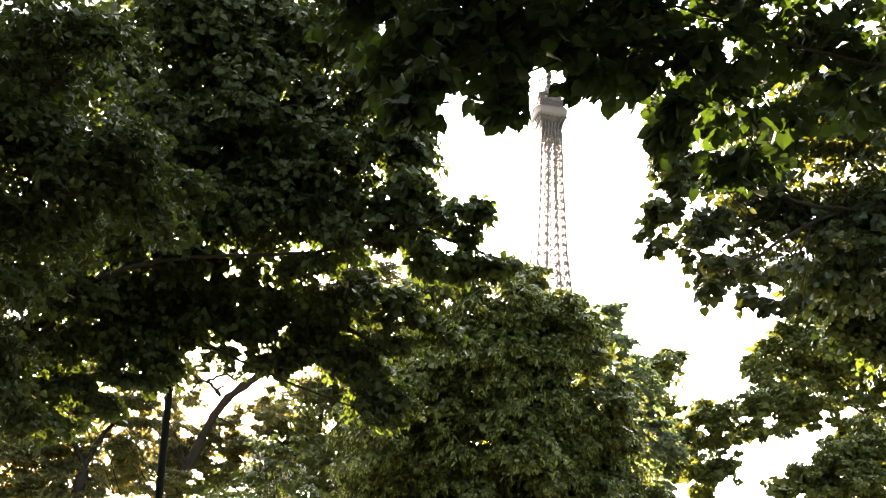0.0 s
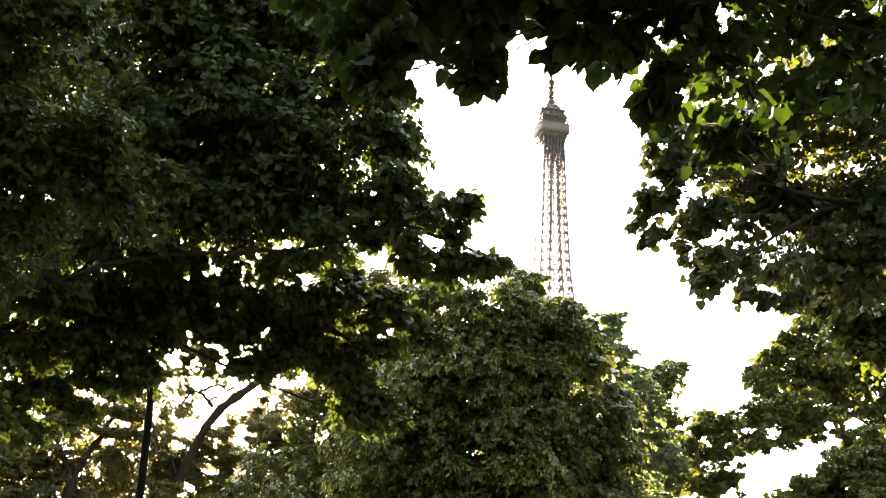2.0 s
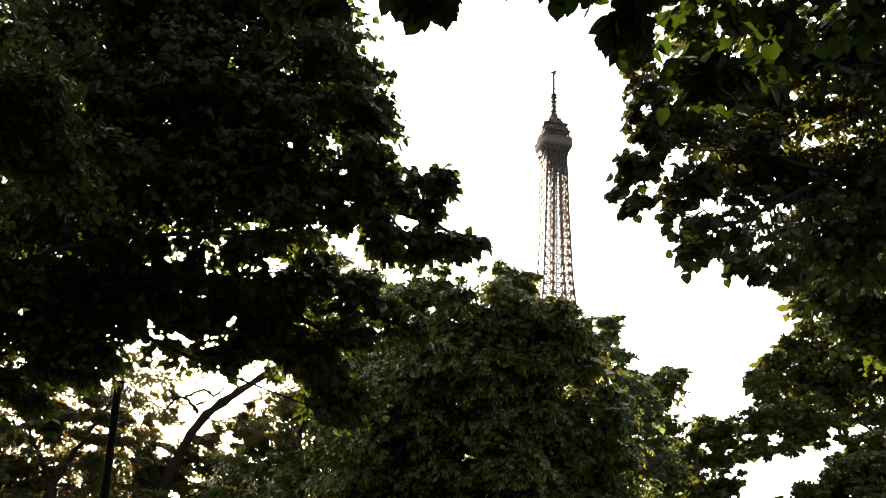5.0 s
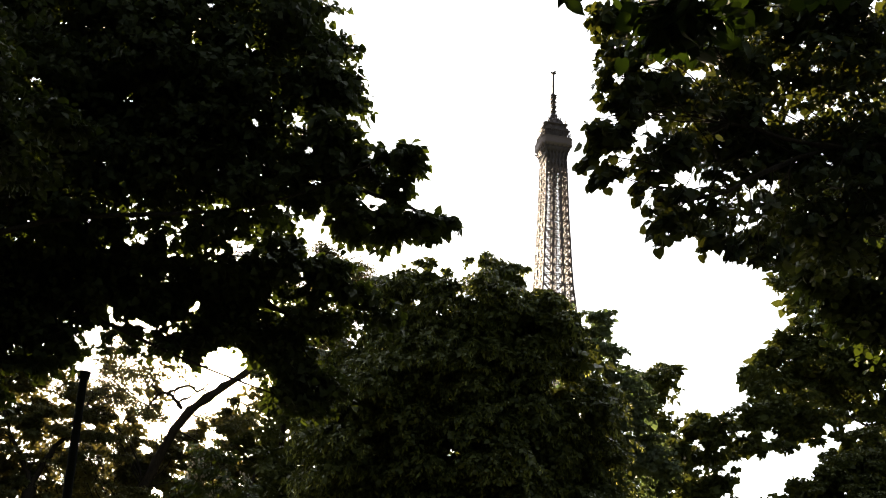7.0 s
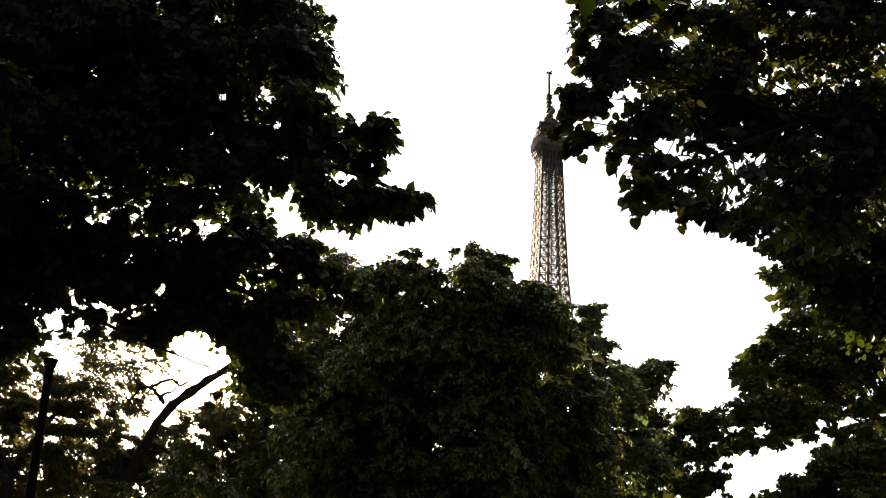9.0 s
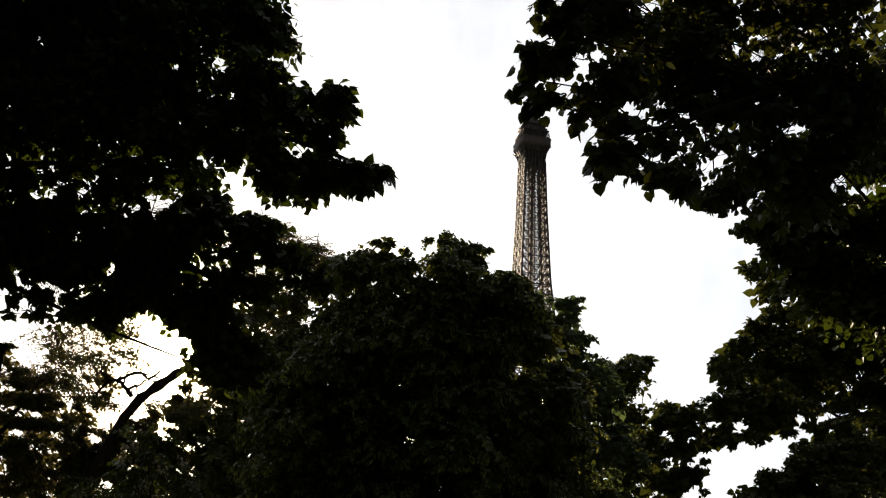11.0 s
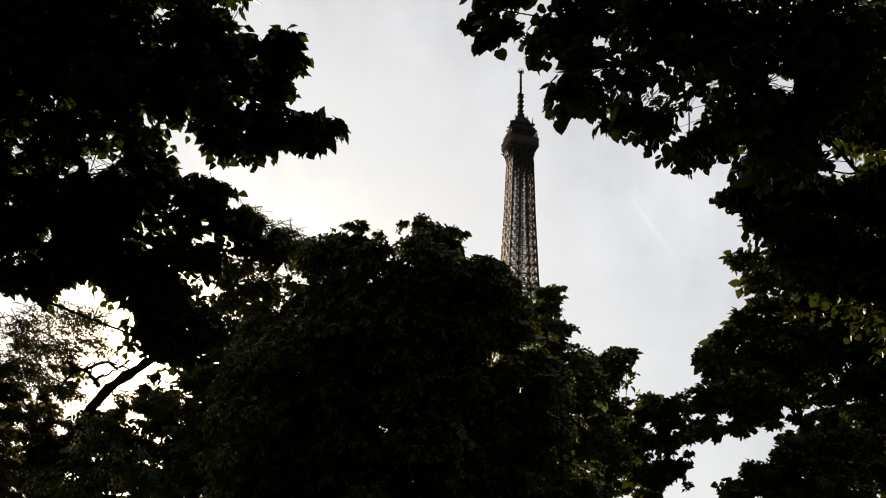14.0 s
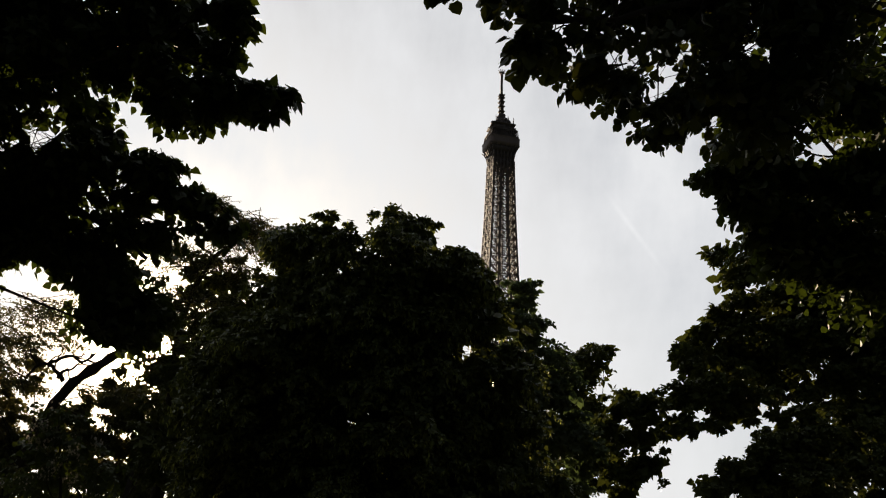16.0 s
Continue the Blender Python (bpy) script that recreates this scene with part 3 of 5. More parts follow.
for (h0, z0), (h1, z1) in zip(ring, ring[1:]):
    for k in range(4):
        # an eight-sided ring: straight sides with cut corners
        ca, sa = round(math.cos(k * math.pi / 2)), round(math.sin(k * math.pi / 2))
        pts = [(-h0 * 0.8, -h0, z0), (h0 * 0.8, -h0, z0), (h0, -h0 * 0.8, z0), (-h1 * 0.8, -h1, z1), (h1 * 0.8, -h1, z1), (h1, -h1 * 0.8, z1)]
        pts = [(ca * x - sa * y, sa * x + ca * y, zz) for x, y, zz in pts]
        n = len(gal.V) * 8
        gal.V.append(np.array(pts + pts[:2]))
        gal.F += [(n, n + 1, n + 4), (n, n + 4, n + 3), (n + 1, n + 2, n + 5), (n + 1, n + 5, n + 4)]
gal.box(-7.0, 7.0, -7.0, 7.0, 273.2, 278.0)
part("gallery", gal.mesh("gallery"), IRON_PALE, tower, "pale brown closed viewing gallery")
cage = Bars()
for s in (-1, 1):
    for u in np.linspace(-7.3, 7.3, 13):
        cage.bar((u, s * 7.3, 278.1), (u * 0.93, s * 6.8, 282.6), 0.28)
        cage.bar((s * 7.3, u, 278.1), (s * 6.8, u * 0.93, 282.6), 0.28)
cage.box(-5.6, 5.6, -5.6, 5.6, 278.1, 283.0)
cage.box(-7.0, 7.0, -7.0, 7.0, 282.5, 283.0)
part("upper_gallery", cage.mesh("upper_gallery"), IRON, tower)
lantern = Bars()
lantern.flare(5.4, 283.0, 4.9, 287.0)
lantern.box(-6.2, 6.2, -6.2, 6.2, 286.6, 287.1)
lantern.flare(4.4, 287.1, 3.9, 289.6)
lantern.flare(3.9, 289.6, 1.9, 292.2)
lantern.flare(1.5, 292.2, 1.9, 293.4)
lantern.flare(1.9, 293.4, 1.5, 295.0)
part("lantern", lantern.mesh("lantern"), IRON, tower)
rng = np.random.default_rng(5)
for k in range(46):
    gear = Bars()
    a = rng.uniform(0, 2 * math.pi)
    zz = float(rng.choice([283.0, 287.1, 287.1, 289.6]))
    r = {283.0: 6.6, 287.1: 5.9, 289.6: 3.9}[zz] * rng.uniform(0.85, 1.02)
    x, y = np.clip(r * 1.25 * np.array([math.cos(a), math.sin(a)]), -r, r)
    if k % 3 == 0:
        gear.bar((x, y, zz), (x, y, zz + rng.uniform(2.0, 4.2)), 0.28)
    else:
        q = rng.uniform(0.3, 0.8)
        gear.box(x - q, x + q, y - q, y + q, zz, zz + rng.uniform(0.8, 2.2))
    part("aerial", gear.mesh("aerial"), IRON, tower)
mast = Bars()
for a, b in ((-1, -1), (1, -1), (1, 1), (-1, 1)):
    mast.bar((a * 0.8, b * 0.8, 295), (a * 0.7, b * 0.7, 307), 0.42)
for zz in np.arange(295.5, 307, 1.6):
    mast.box(-0.85, 0.85, -0.85, 0.85, zz, zz + 0.5)
for zz in (296.5, 299.6, 302.4, 305.0, 306.6):
    mast.box(-1.55, 1.55, -1.55, 1.55, zz, zz + 0.4)
mast.bar((0, 0, 295), (0, 0, 307), 1.2)
mast.bar((0, 0, 306), (0, 0, 321.5), 1.15, 0.95)
mast.box(-1.6, 1.6, -0.4, 0.4, 320.6, 321.2)
mast.box(-0.4, 0.4, -1.6, 1.6, 320.6, 321.2)
for k in range(8):
    a = k * math.pi / 4
    mast.bar((0, 0, 320.8), (1.9 * math.cos(a), 1.9 * math.sin(a), 322.3), 0.3)
part("antenna_mast", mast.mesh("antenna_mast"), IRON, tower)

# ---------------------------------------------------------------- trees
OVERHEAD_a = [(-0.45, 7.5, 5.62, 0.22, 0.5, 0.26), (-0.60, 7.8, 6.30, 0.28, 0.6, 0.38), (-0.98, 8.2, 7.08, 0.42, 0.6, 0.26), (-0.29, 7.6, 6, 0.25, 0.5, 0.24), (-0.13, 8, 6.67, 0.53, 0.8, 0.44), (0.31, 7.9, 6.04, 0.12, 0.25, 0.23), (0.26, 7.9, 6.35, 0.28, 0.5, 0.23), (0.64, 8, 6.76, 0.43, 0.7, 0.37), (1.03, 7.9, 6.28, 0.21, 0.35, 0.13)]
OVERHEAD_b = [(1.21, 8, 6.56, 0.38, 0.7, 0.34), (1.72, 7.9, 5.9, 0.19, 0.35, 0.27), (1.83, 8.2, 6.71, 0.39, 0.7, 0.48), (2.36, 8.6, 6.51, 0.35, 0.6, 0.49), (2.47, 8.8, 5.82, 0.3, 0.5, 0.33), (2.35, 8.6, 7.27, 0.47, 0.8, 0.51), (0.87, 7.9, 7.57, 1.09, 0.9, 0.48), (-0.66, 8, 7.46, 0.9, 0.9, 0.43), (2.77, 8.6, 8.16, 1.07, 0.9, 0.52)]
OVERHEAD_c = [(0.49, 8, 6.98, 0.59, 0.8, 0.26), (1.5, 8.2, 7.1, 0.55, 0.8, 0.32), (0, 8, 7.02, 0.54, 0.7, 0.26)]
# one crown top, then an unseen canopy added over the walk for shade
OVERHEAD_shade = [(5.8, 8.8, 9.8, 2.8, 2.6, 2.2), (0.8, 5.6, 9.3, 3.6, 2.6, 0.9), (-3.2, 6.6, 9.4, 3.0, 2.4, 0.9), (1.5, 8.0, 9.0, 3.4, 0.9, 0.6), (3.8, 5.0, 9.4, 2.6, 2.6, 0.9), (0.5, 1.5, 9.6, 3.6, 2.6, 1.0), (-4.6, 8.6, 9.8, 2.6, 1.2, 0.8)]
OVERHEAD_sparse = [(3, 9, 6.69, 0.37, 0.6, 0.51), (3.22, 9, 7.5, 0.54, 0.8, 0.53), (3.5, 9, 7.02, 0.37, 0.6, 0.52), (3.94, 9, 7.16, 0.32, 0.6, 0.64)]
OVERHEAD_gaps = [(0.62, 7.9, 6.23, 0.16, 0.8, 0.26, 0.98)]
LEFT_NEAR_a = [(-3.67, 13.2, 7.5, 0.41, 0.5, 0.2), (-4.1, 12, 7.51, 0.42, 0.6, 0.41), (-4.83, 12.2, 7.27, 0.91, 0.9, 0.68), (-5.31, 12.5, 6.61, 0.84, 0.8, 0.53), (-5.33, 12, 7.69, 0.77, 0.8, 0.53), (-4.54, 11.4, 8.73, 0.48, 0.6, 0.34), (-5.27, 11.4, 8.54, 0.69, 0.8, 0.74), (-4.16, 13, 7.03, 0.59, 0.6, 0.4), (-6.14, 12, 7.5, 0.84, 1, 1.66)]
LEFT_NEAR_b = [(-5.45, 12.5, 5.86, 0.48, 0.7, 0.45), (-5.35, 13.5, 4.44, 0.32, 0.4, 0.31), (-5.76, 13, 4.98, 0.42, 0.6, 0.83)]
LEFT_NEAR_up = [(-6, 11.8, 11.6, 3, 2.4, 2.4)]
LEFT_TOP_a = [(0.77, 15.4, 7.4, 0.18, 0.3, 0.13), (0.45, 15.4, 7.43, 0.28, 0.5, 0.24), (0.06, 15.5, 7.4, 0.38, 0.7, 0.31), (-0.45, 15.6, 7.6, 0.42, 0.8, 0.31), (-1.16, 15.8, 8, 0.43, 0.8, 0.3), (-1.94, 15.9, 7.94, 0.5, 0.9, 0.41), (-2.31, 16.2, 7.6, 0.5, 0.9, 0.3), (0.08, 15.4, 7.89, 0.18, 0.5, 0.26), (0.31, 14.85, 8.07, 0.22, 0.4, 0.17)]
LEFT_TOP_b = [(0.02, 15.0, 8.14, 0.32, 0.35, 0.19), (-0.72, 15.4, 8.7, 0.46, 0.8, 0.49), (-1.12, 15.5, 9.58, 0.55, 1, 0.68), (-1.46, 15.6, 10.58, 0.61, 1.2, 0.7), (-2.16, 15.8, 9.27, 1.03, 1.3, 1.12), (-3.45, 16, 10.09, 1.23, 1.5, 1.24), (-2.58, 16, 8.46, 0.95, 1, 0.51), (-4.01, 16, 8.41, 1.11, 1.2, 0.68), (-5.05, 16, 9.75, 1.23, 1.5, 1.33)]
LEFT_TOP_c = [(-2.1, 15.8, 11.8, 1.1, 1.4, 1.1), (-4.13, 16, 11.88, 1.72, 1.6, 1.3), (-5.14, 16, 8.1, 0.78, 1, 0.51), (-2.58, 16.2, 10.39, 0.95, 1.2, 0.92), (-4.02, 16.4, 10.99, 1.17, 1.3, 1.16), (-2.44, 16.2, 8.74, 1.1, 1.2, 0.79), (-4.71, 16.3, 7.6, 1, 0.8, 0.34), (-6.22, 16.2, 7.02, 1.07, 0.8, 0.48), (-6.04, 16.8, 11.37, 1.2, 1.2, 1.19)]
LEFT_TOP_d = [(-7.43, 17, 10.85, 1.2, 1.2, 1.19), (-5.11, 16.6, 12.33, 1.21, 1.2, 0.98), (-3.31, 16.3, 11.98, 1.09, 1.2, 0.96), (-4.07, 16.6, 9.47, 1.43, 1.2, 1.03), (-7.48, 16.8, 8.27, 0.85, 0.9, 0.82), (-6.32, 16.8, 8.12, 0.85, 0.8, 0.51), (-8.07, 16.8, 6.96, 0.92, 1, 1.29), (-0.35, 15.7, 8.42, 0.41, 0.6, 0.37), (-0.88, 15.8, 8.17, 0.48, 0.6, 0.29)]
LEFT_TOP_e = [(-1.23, 15.9, 8.70, 0.34, 0.5, 0.42), (-0.85, 15.4, 9.34, 0.3, 0.5, 0.44), (-1.08, 15.4, 10.02, 0.4, 0.5, 0.4), (-5.8, 17.0, 8.9, 1.3, 1.0, 1.1), (-6.6, 17.2, 9.7, 1.2, 1.0, 1.0)]
LEFT_TOP_up = [(-5, 16.8, 12.6, 3.6, 2.8, 2.6)]
LEFT_TOP_sparse = [(-4.89, 17.4, 6.3, 0.51, 0.4, 0.5), (-4.47, 17.4, 6.54, 0.28, 0.3, 0.41), (-3.95, 17.4, 7.08, 0.66, 0.3, 0.25), (-3.32, 17.4, 6.66, 0.38, 0.4, 0.46), (-3.91, 17.5, 6.13, 0.56, 0.3, 0.16), (-3.11, 17.5, 6.16, 0.56, 0.4, 0.25), (-7.12, 17, 7.46, 0.75, 0.5, 0.51), (-5.4, 17, 7.33, 0.84, 0.5, 0.4), (-2.29, 16.6, 7.62, 0.55, 0.5, 0.34), (-3.2, 17, 7.82, 0.85, 0.4, 0.31), (-3.96, 17, 7.79, 0.85, 0.4, 0.31), (-2.46, 16.4, 7.63, 0.53, 0.4, 0.41), (-1.75, 16.8, 7.41, 0.39, 0.4, 0.42), (-3.37, 16.6, 7.73, 0.62, 0.4, 0.33)]
LEFT_TOP_sparse += [(-4.39, 16.6, 7.73, 0.7, 0.4, 0.33), (-3.5, 16.6, 7.71, 0.83, 0.4, 0.3), (-2.11, 16.8, 7.35, 0.65, 0.4, 0.4), (-3.87, 17.2, 7.54, 0.57, 0.4, 0.23), (-4.95, 17.3, 6.88, 0.56, 0.4, 0.28), (-5.41, 17.3, 6.16, 0.46, 0.3, 0.2), (-4.78, 17, 7.34, 0.98, 0.5, 0.35), (-3.31, 17, 7.39, 0.98, 0.5, 0.35), (-4.1, 17.2, 6.83, 1.22, 0.5, 0.35), (-2.32, 17, 7.34, 0.65, 0.5, 0.44), (-3.34, 17, 8.28, 0.67, 0.4, 0.23)]
LEFT_TOP_gaps = [(-4.12, 17.4, 6.72, 0.13, 1.5, 0.12, 0.98), (-4.25, 17.4, 6.36, 0.13, 1.5, 0.19, 0.95), (-3.93, 17.4, 6.65, 0.07, 1.5, 0.08, 0.98), (-3.75, 17.4, 6.57, 0.12, 1.5, 0.11, 0.98), (-3.53, 17.4, 6.43, 0.11, 1.5, 0.10, 0.98), (-2.35, 17.4, 6.03, 0.42, 1.5, 0.26, 0.95), (-3.6, 17.4, 5.9, 0.9, 1.6, 0.22, 0.95), (-4.38, 17.4, 6.24, 0.23, 1.6, 0.28, 0.75), (-4.05, 17.4, 6.11, 0.26, 1.6, 0.19, 0.5), (-5.18, 17.4, 6.03, 0.35, 1.4, 0.28, 0.5), (-3.03, 17.4, 6.34, 0.26, 1.4, 0.28, 0.5), (-2.58, 16.6, 8.04, 1.29, 2, 0.11, 0.6), (-3.4, 16.8, 7.85, 0.58, 2, 0.11, 0.7)]
LEFT_TOP_gaps += [(-3.87, 17.2, 7.79, 0.24, 1.6, 0.15, 0.97), (-1.08, 16.2, 7.5, 0.32, 0.95, 0.28, 0.96), (-2.5, 17.2, 7.74, 0.5, 2.0, 0.16, 0.8), (-2.24, 17.0, 8.34, 0.05, 2.0, 0.15, 0.98), (-5.11, 16.6, 7.72, 0.24, 1.4, 0.4, 0.6)]
LEFT_LOW_a = [(-1.86, 17.3, 7.77, 0.31, 0.4, 0.26), (-2.45, 17.4, 7.48, 0.54, 0.5, 0.33), (-1.18, 17.4, 7.36, 0.37, 0.5, 0.29), (-0.6, 17.5, 7.18, 0.33, 0.45, 0.29), (-0.17, 17.6, 6.91, 0.26, 0.4, 0.26), (-2.09, 17.6, 7.07, 0.75, 0.6, 0.44), (-1.2, 17.7, 6.86, 0.62, 0.6, 0.37), (-2.36, 17.7, 6.5, 0.74, 0.6, 0.33), (-1.44, 17.7, 6.19, 0.44, 0.5, 0.33)]
LEFT_LOW_e = [(-1.90, 17.2, 8.16, 0.33, 0.4, 0.33), (-1.74, 17.2, 7.73, 0.28, 0.4, 0.33), (-1.16, 17.8, 5.95, 0.45, 0.5, 0.42), (-1.2, 17.8, 5.5, 0.36, 0.4, 0.34), (-5.7, 17.4, 7.15, 0.9, 0.5, 0.35), (-6.56, 17.3, 5.2, 0.77, 0.4, 0.4), (-5.7, 17.3, 5.5, 0.36, 0.4, 0.24), (-7.3, 17.3, 5.5, 0.55, 0.4, 0.5)]
LEFT_LOW_b = [(-1.5, 17.7, 5.72, 0.33, 0.4, 0.25), (-0.95, 17.9, 5.75, 0.34, 0.4, 0.44), (-5.64, 17.3, 6.61, 1.03, 0.6, 0.61), (-6.71, 17.2, 6.44, 0.93, 0.6, 0.7), (-3.19, 17.5, 7.17, 0.81, 0.6, 0.49), (-2.39, 17.6, 6.64, 0.66, 0.5, 0.51), (-5.35, 17.3, 5.86, 0.83, 0.3, 0.25), (-6.49, 17.2, 5.69, 0.82, 0.4, 0.35), (-1.66, 18, 6.58, 0.53, 0.5, 0.78)]
LEFT_LOW_c = [(-3.13, 17.6, 6.41, 0.66, 0.3, 0.26), (-4.52, 17.4, 7.18, 1.14, 0.5, 0.36), (-3.77, 17.6, 6.6, 0.67, 0.6, 0.4), (-2.9, 17.6, 6.28, 0.59, 0.5, 0.24), (-4.15, 17.5, 6.74, 0.5, 0.4, 0.29), (-4.96, 17.4, 6.33, 0.65, 0.5, 0.4), (-1.13, 17.4, 7.23, 0.44, 0.4, 0.22), (-1.55, 17.3, 7.8, 0.25, 0.35, 0.24), (-0.9, 17.4, 7.57, 0.31, 0.4, 0.19)]
LEFT_LOW_d = [(-1.25, 17.3, 7.39, 0.36, 0.4, 0.2), (-0.92, 17.3, 7.35, 0.28, 0.4, 0.16), (-0.24, 17.5, 7.06, 0.3, 0.4, 0.18), (-5.19, 17.4, 6.23, 0.65, 0.4, 0.26), (-4.52, 17.4, 6.13, 0.57, 0.3, 0.16)]
RIGHT_a = [(2.99, 12.1, 5.93, 0.12, 0.3, 0.17), (2.79, 12, 6.28, 0.09, 0.25, 0.12), (3.12, 12.2, 6.34, 0.23, 0.4, 0.18), (3.48, 12.3, 5.92, 0.18, 0.3, 0.11), (3.69, 12.4, 5.9, 0.16, 0.3, 0.1), (3.59, 12.5, 6.34, 0.3, 0.5, 0.23), (4.1, 12.8, 6.52, 0.29, 0.5, 0.22), (4.39, 13.2, 6.28, 0.25, 0.35, 0.16), (4.1, 13.1, 6.03, 0.12, 0.2, 0.09)]
RIGHT_b = [(4.71, 13.4, 6.72, 0.27, 0.5, 0.31), (4.94, 13.5, 7.26, 0.4, 0.6, 0.32), (2.5, 12.1, 7.0, 0.27, 0.4, 0.21), (2.59, 12.2, 7.64, 0.23, 0.4, 0.28), (3.13, 12.6, 7.07, 0.44, 0.6, 0.31), (2.5, 12.1, 8.4, 0.17, 0.3, 0.26), (3.2, 12.8, 7.88, 0.56, 0.6, 0.47), (4.08, 13.6, 8.09, 0.72, 0.8, 0.57), (4.91, 14.1, 7.79, 0.74, 0.9, 0.73)]
RIGHT_c = [(5.84, 14.4, 7.98, 0.62, 1, 1.05), (5.19, 13.6, 9.54, 0.89, 0.8, 0.37), (4.15, 13.8, 7.42, 0.56, 0.6, 0.34), (5.05, 14.3, 7.14, 0.4, 0.6, 0.33), (5.54, 14.6, 7.07, 0.62, 0.8, 0.59), (3.33, 12.6, 8.93, 0.57, 0.6, 0.41), (2.28, 12.1, 6.94, 0.09, 0.2, 0.09), (2.41, 12.1, 6.92, 0.16, 0.25, 0.12), (2.62, 12.2, 7.35, 0.21, 0.35, 0.19)]
RIGHT_d = [(2.59, 12.2, 6.96, 0.24, 0.35, 0.21), (2.52, 12.3, 7.35, 0.19, 0.3, 0.22), (2.74, 12.5, 7.9, 0.25, 0.4, 0.33), (2.53, 12.4, 8.54, 0.2, 0.3, 0.3), (3.01, 12.6, 6.81, 0.29, 0.4, 0.28), (3.19, 13, 6.56, 0.23, 0.4, 0.28), (3.78, 14, 6.99, 0.36, 0.4, 0.28), (4.41, 15.3, 7.65, 0.33, 0.4, 0.35), (4.98, 16.5, 7.82, 0.23, 0.3, 0.21)]
RIGHT_e = [(3.20, 12.4, 6.30, 0.26, 0.4, 0.13), (2.59, 12.2, 8.01, 0.2, 0.5, 0.18), (3.04, 12.7, 8.33, 0.34, 0.5, 0.25), (3.54, 13.1, 8.60, 0.36, 0.5, 0.26), (4.05, 13.4, 8.83, 0.36, 0.5, 0.25), (5.26, 16.3, 7.94, 0.38, 0.4, 0.28), (6, 16.5, 7.94, 0.42, 0.5, 0.3), (2.38, 12.1, 6.53, 0.1, 0.3, 0.08), (2.5, 12.1, 6.5, 0.1, 0.3, 0.08), (2.29, 12.1, 6.72, 0.09, 0.3, 0.09)]
RIGHT_up = [(8, 14.6, 10.8, 3.2, 2.6, 2.8)]
RIGHT_sparse = [(5.3, 14.3, 7.3, 0.7, 0.8, 0.5), (4.95, 14.2, 7.8, 0.7, 0.9, 0.55), (5.9, 14.6, 7.9, 0.7, 0.9, 1.0), (4.3, 13.9, 7.75, 0.55, 0.6, 0.35), (4.45, 13.8, 9, 0.75, 0.7, 0.52), (5.32, 14, 8.84, 0.83, 0.9, 0.75), (5.73, 14, 9.5, 0.56, 0.8, 0.46), (4.97, 13.8, 9.51, 0.56, 0.6, 0.3)]
RIGHT_gaps = [(4.26, 13.8, 6.77, 0.16, 2.5, 0.22, 0.98), (5.31, 14.0, 7.4, 0.21, 3.0, 0.19, 0.98), (5.07, 14.5, 6.81, 0.10, 2.5, 0.17, 0.98), (4.95, 13.8, 6.97, 0.06, 2.5, 0.10, 0.97), (4.88, 13.8, 6.50, 0.05, 2.5, 0.10, 0.97), (5.28, 13.8, 7.33, 0.11, 2.5, 0.09, 0.97), (4.02, 13.8, 7.47, 0.07, 2.5, 0.06, 0.97), (4.22, 13.8, 7.35, 0.06, 2.5, 0.08, 0.97), (4.29, 13.8, 7.13, 0.08, 2.5, 0.06, 0.97)]
RIGHT_gaps += [(4.1, 13.8, 7.05, 0.95, 2.5, 0.36, 0.6), (4.44, 13.8, 7.33, 0.06, 2.5, 0.08, 0.97), (3.53, 13.8, 7.00, 0.08, 2.5, 0.06, 0.97), (3.33, 13.8, 6.70, 0.06, 2.5, 0.08, 0.97), (4.77, 13.8, 6.84, 0.06, 2.5, 0.06, 0.97), (7.25, 17.5, 8.42, 0.38, 4.0, 0.29, 0.98), (5.12, 13.6, 8.36, 0.45, 1.2, 0.12, 0.5), (4.46, 13.2, 8.81, 0.28, 1.0, 0.10, 0.6)]
RIGHT_MID_a = [(6.35, 18.5, 8.4, 0.27, 0.5, 0.25), (6.82, 18.8, 8.22, 0.4, 0.6, 0.33), (7.03, 19, 8.87, 0.48, 0.8, 0.52), (7.46, 19.3, 8.23, 0.64, 0.8, 0.43), (7.43, 19, 9.89, 0.57, 0.8, 0.53), (8.43, 19, 9.95, 0.74, 0.9, 0.53), (8.76, 19.5, 8.93, 0.74, 0.9, 0.8), (8.1, 19.8, 7.95, 0.9, 0.9, 0.53), (7.56, 19.2, 8.72, 0.4, 0.6, 0.3)]
RIGHT_MID_b = [(8.92, 20, 7.81, 0.75, 1, 0.81), (8.3, 19.6, 8.88, 0.42, 0.6, 0.36)]
RIGHT_MID_gaps = [(7.25, 17.5, 8.42, 0.38, 4.0, 0.29, 0.98), (7.2, 19.2, 10.6, 0.30, 2.5, 0.28, 0.98), (8.1, 19.5, 9.2, 0.09, 3.0, 0.07, 0.95)]
RIGHT_MID_up = [(10.4, 20.6, 12.0, 2.8, 2.4, 2.6)]
MIDDLE_a = [(-0.02, 31.5, 11.65, 1.52, 2, 1.29), (1.79, 31.2, 11.87, 1.27, 2, 1.28), (1.76, 31, 12.98, 0.64, 0.8, 0.48), (2.32, 31, 12.83, 0.56, 0.8, 0.43), (0.01, 31.2, 12.9, 0.5, 0.7, 0.46), (-1.13, 31.5, 12.8, 0.78, 0.8, 0.54), (1.53, 31.5, 10.3, 2.35, 2.5, 1.86), (-0.77, 31.5, 9.41, 2.33, 2.5, 1.84), (3.27, 31.8, 10.96, 1.27, 2, 1.72)]
